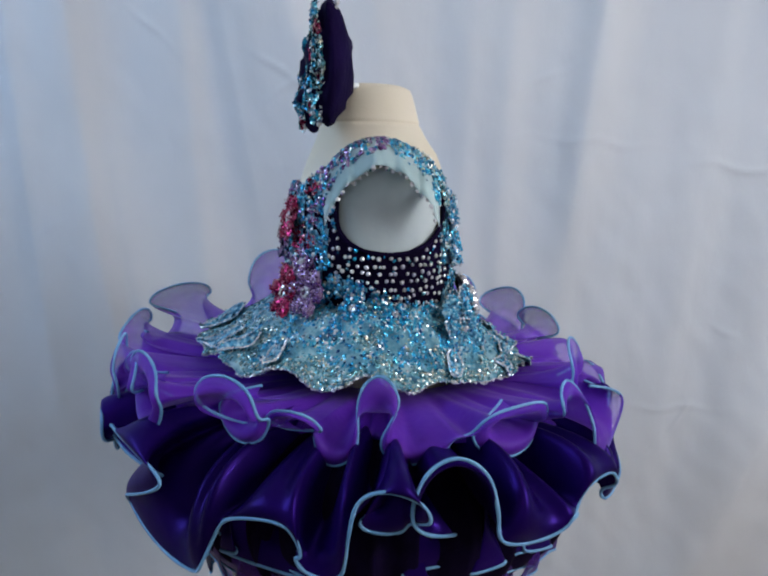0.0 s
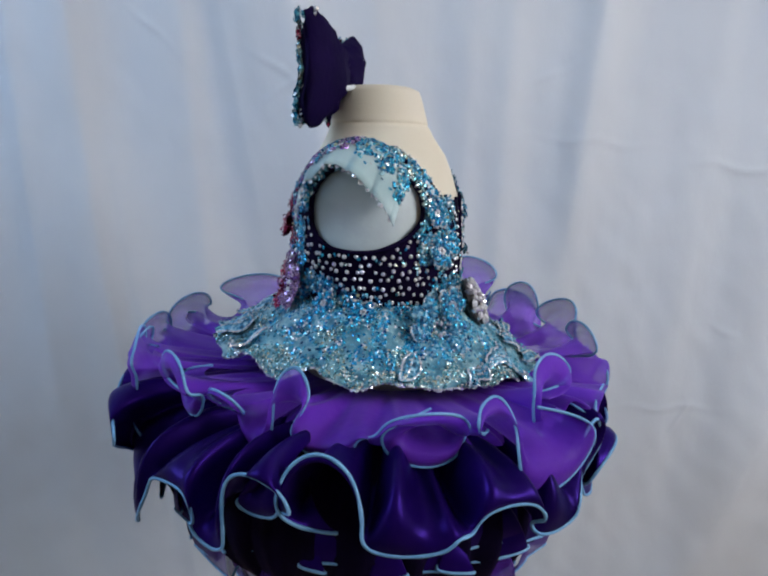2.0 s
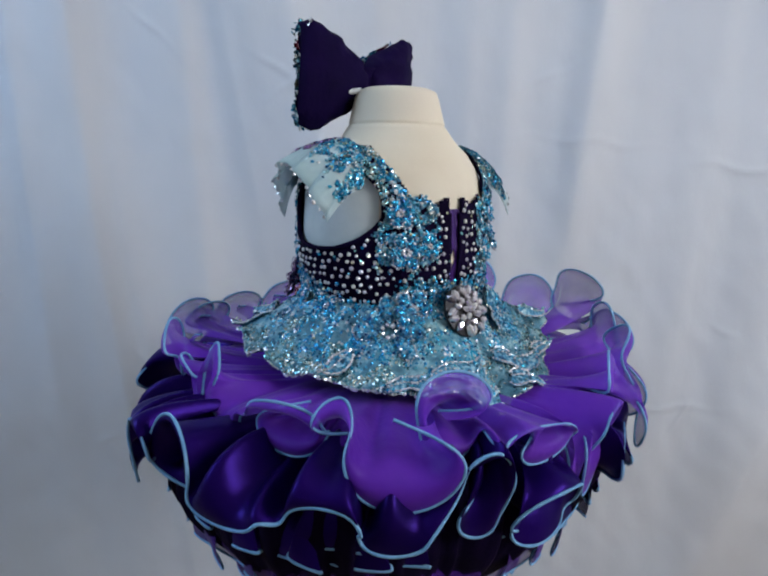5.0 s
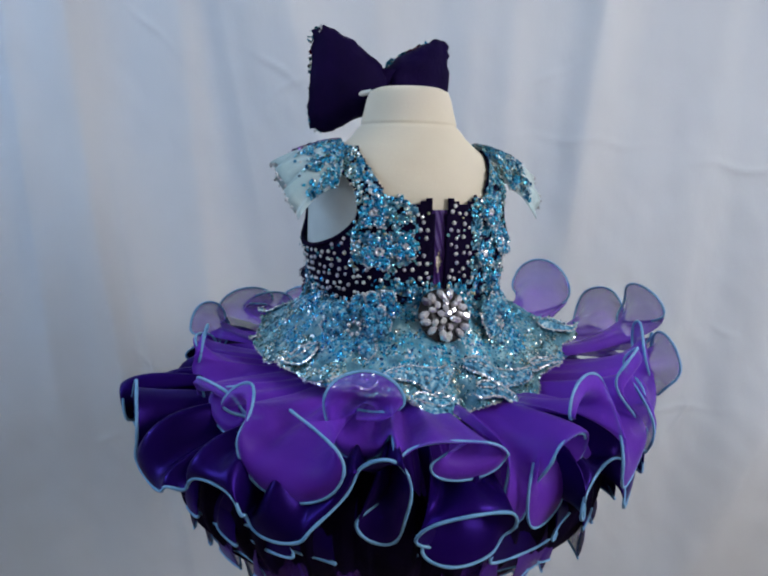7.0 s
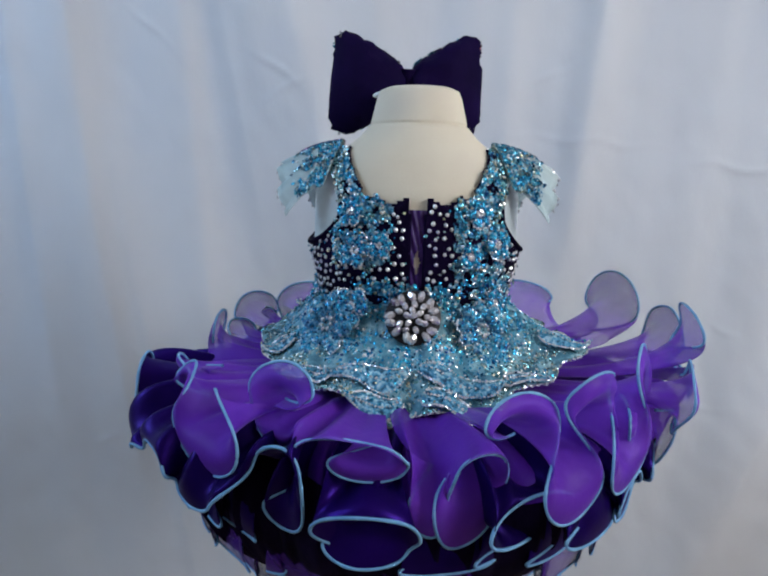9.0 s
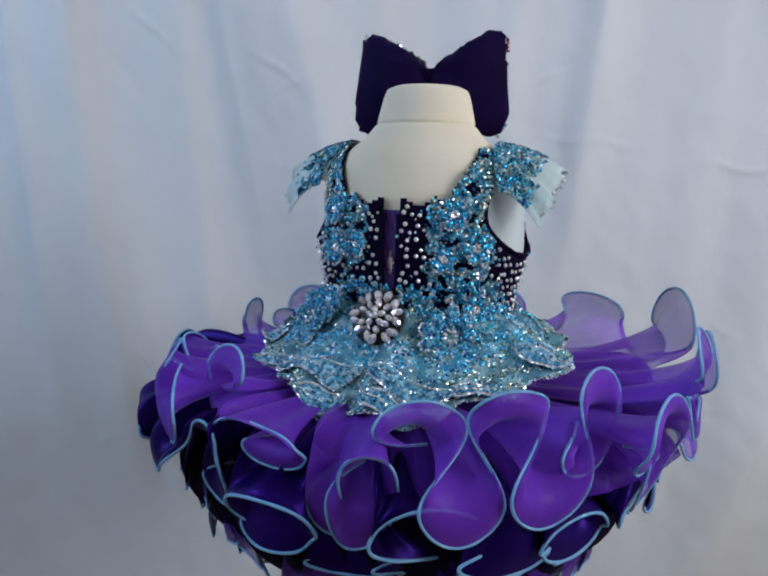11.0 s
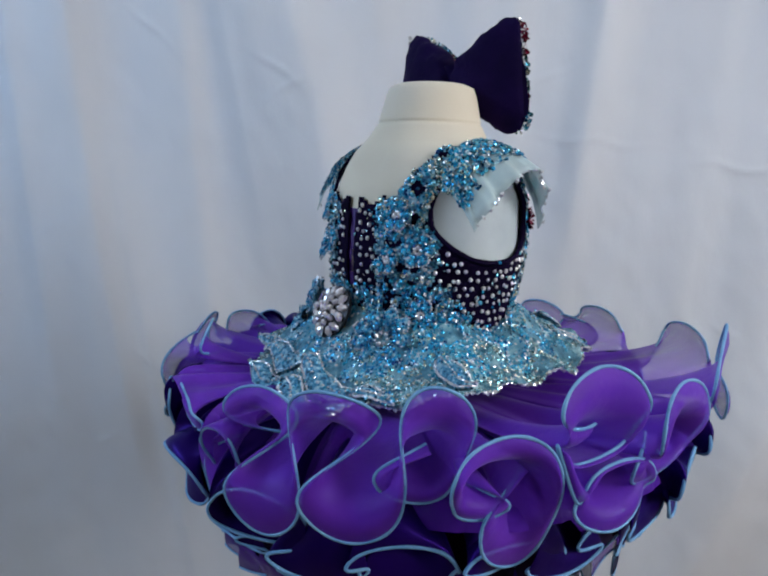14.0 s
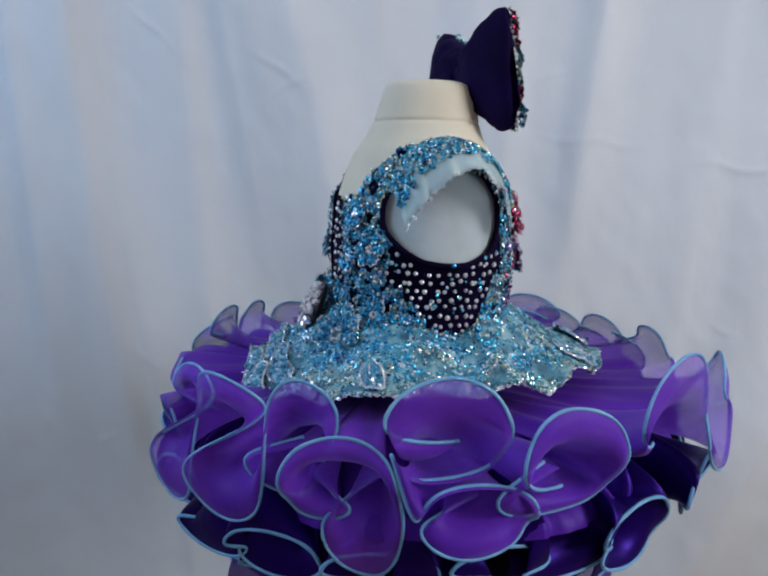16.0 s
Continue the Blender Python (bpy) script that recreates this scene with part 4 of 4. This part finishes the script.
def dress_thing():
    d = tagged(new("pageant_dress"), "purple toddler pageant dress with ruffled organza skirt, on its form", "dress")
    skirt(d)
    ob = bodice(d)
    sequins(ob)
    peplum(d)
    for s in (-1, 1):
        sleeve(d, s)
    brooch(d)
    aqua = "aqua beaded lace flower"
    for b, z, out, size, n in FLOWERS:
        flower(d, "lace_flower", b, z, out, size, n, AQUA, aqua, tip=0.3 if z > 0.75 else 0.55)
    for b, z, size, mat, label in ((-152, 0.758, 0.028, ROSE, "crimson sequined rose"), (-158, 0.826, 0.024, ROSE, "crimson sequined rose"), (-131, 0.764, 0.023, MAUVE, "mauve beaded flower"),
                                   (-140, 0.790, 0.015, MAUVE, "mauve beaded flower"), (165, 0.80, 0.022, MAUVE, "mauve beaded flower"), (142, 0.838, 0.020, ROSE, "crimson sequined rose")):
        flower(d, "lace_flower", b, z, 0.012 if z < 0.78 else 0.004, size, 6, mat, label)
    return d, ob


# ---- the hair bow ----
def bow_half(u):
    """Half the height of a loop of the bow, from the knot (0) to its end (1)."""
    return 0.017 + 0.037 * min(u, 1.0) ** 0.75 - 0.011 * max(0.0, (u - 0.72) / 0.28) ** 2


def hair_bow():
    ob = tagged(new("hair_bow"), "dark purple cloth hair bow with sequined front, pinned to the form", "hair bow")
    m = pose(-0.067, 0.003, 0.957, 0, 8, 13)
    rng = np.random.default_rng(17)
    for side in (-1, 1):
        nu, nw = 22, 28
        v = []
        for i in range(nu):
            u = i / (nu - 1)
            half = bow_half(u)
            thick = 0.012 * (1 - u) ** 0.6 + 0.003 + 0.010 * math.sin(math.pi * u)
            y = side * (0.004 + 0.069 * u)
            for k in range(nw):
                w = 2 * math.pi * k / nw
                c, s = math.cos(w), math.sin(w)
                zz = half * math.copysign(abs(s) ** 0.7, s)
                pleat = 0.0035 * (1 - u) * math.sin(zz * 380) + 0.003 * noise.noise((u * 4, zz * 30, side * 3.0))
                edge = -0.004 * u * u * (1 - (zz / half) ** 2) + 0.003 * u * math.sin(zz * 70) + 0.006 * u * noise.noise((zz * 190, side * 2.0, w))
                lean = -0.014 * u * max(0.0, zz / half) if side < 0 else 0.0
                v.append(m @ Vector((thick * c + pleat + lean, y - side * edge, zz + 0.004 * u * (1 if zz > 0 else -0.5) + 0.0025 * noise.noise((u * 30, w, side * 4.0)))))
        me = mesh_of("bow_loop", v, grid_faces_ring(nu, nw), BOWCLOTH)
        me.polygons[0].use_smooth = True
        loop = part("bow_loop", me, ob, "puffed dark purple cloth loop")
        # sequined lace on the front of the loop, standing past its edges
        groups = {"pale": ([], []), "aqua": ([], []), "rose": ([], [])}
        nrm = np.array(m.to_3x3() @ Vector((-1, 0, 0)))
        for _ in range(1500):
            u, s = rng.uniform(0.05, 1.03), rng.uniform(-1.04, 1.04)
            half = bow_half(u)
            pat = noise.noise((u * 3.5, s * 2.5, side * 5.0))
            deep = (0.003 + 0.009 * math.sin(math.pi * min(u, 1))) * math.sqrt(max(0.05, 1 - (s * 0.95) ** 2)) + 0.004 + 0.010 * max(0, pat)
            lean = -0.014 * min(u, 1) * max(0.0, s) if side < 0 else 0.0
            q = np.array(m @ Vector((-deep - 0.003 + lean, side * (0.004 + 0.069 * u), s * half)))
            g = groups["rose" if pat < -0.28 else ("pale" if pat < 0.1 else "aqua")]
            g[0].append(q), g[1].append(nrm + 0.4 * rng.normal(size=3))
        for kind, mat in (("pale", PALE), ("aqua", AQUA), ("rose", ROSE)):
            part("sequin_lace", mesh_of("sequin_lace", *flakes(groups[kind][0], np.array(groups[kind][1]), 0.0022, 0.6, rng), mat, False), loop, kind + " sequins", "stuff")
        # crystals along the rim
        w = np.linspace(-0.98, 0.98, 22)
        rim = [np.array(m @ Vector((-0.006, side * (0.072 - 0.004 * s * s), s * 0.050))) for s in w]
        part("rim_crystals", mesh_of("rim_crystals", *flakes(rim, np.tile((0, side * 1.0, 0.0), (22, 1)), 0.0022, 0.5, rng, 6, 0.9), GEM, False), loop, "row of crystals", "stuff")
    v = []
    for i in range(14):
        w = -1 + 2 * i / 13
        for k in range(16):
            a = 2 * math.pi * k / 16
            rad = 0.013 + 0.003 * w * w
            v.append(m @ Vector((rad * 0.9 * math.cos(a), rad * 0.8 * math.sin(a), 0.017 * w)))
    part("knot", mesh_of("knot", v, grid_faces_ring(14, 16), BOWCLOTH), ob, "dark purple cloth knot")
    clip = tube(np.array([(-0.050, -0.052, 0.943), (-0.045, -0.042, 0.943), (-0.042, -0.030, 0.944), (-0.036, -0.016, 0.947)]), 0.0026, False, 8)
    part("clip", mesh_of("clip", *clip, PAINT), ob, "pale metal hair clip")
    return ob


def grid_faces_ring(nu, nw):
    f = [(i * nw + k, i * nw + (k + 1) % nw, (i + 1) * nw + (k + 1) % nw, (i + 1) * nw + k) for i in range(nu - 1) for k in range(nw)]
    return f + [tuple(range(nw - 1, -1, -1)), tuple(range((nu - 1) * nw, nu * nw))]


room()
curtain()
form = dress_form()
dress, bodice_part = dress_thing()
bow = hair_bow()
crystals(bodice_part)


def motions():
    """The form, the dress and the bow turn together."""
    for thing in (form, dress, bow):
        walk(thing, [(0.5 * i, pose(0, 0, 0, 0, 0, -RATE * 0.5 * i)) for i in range(33)])


motions()
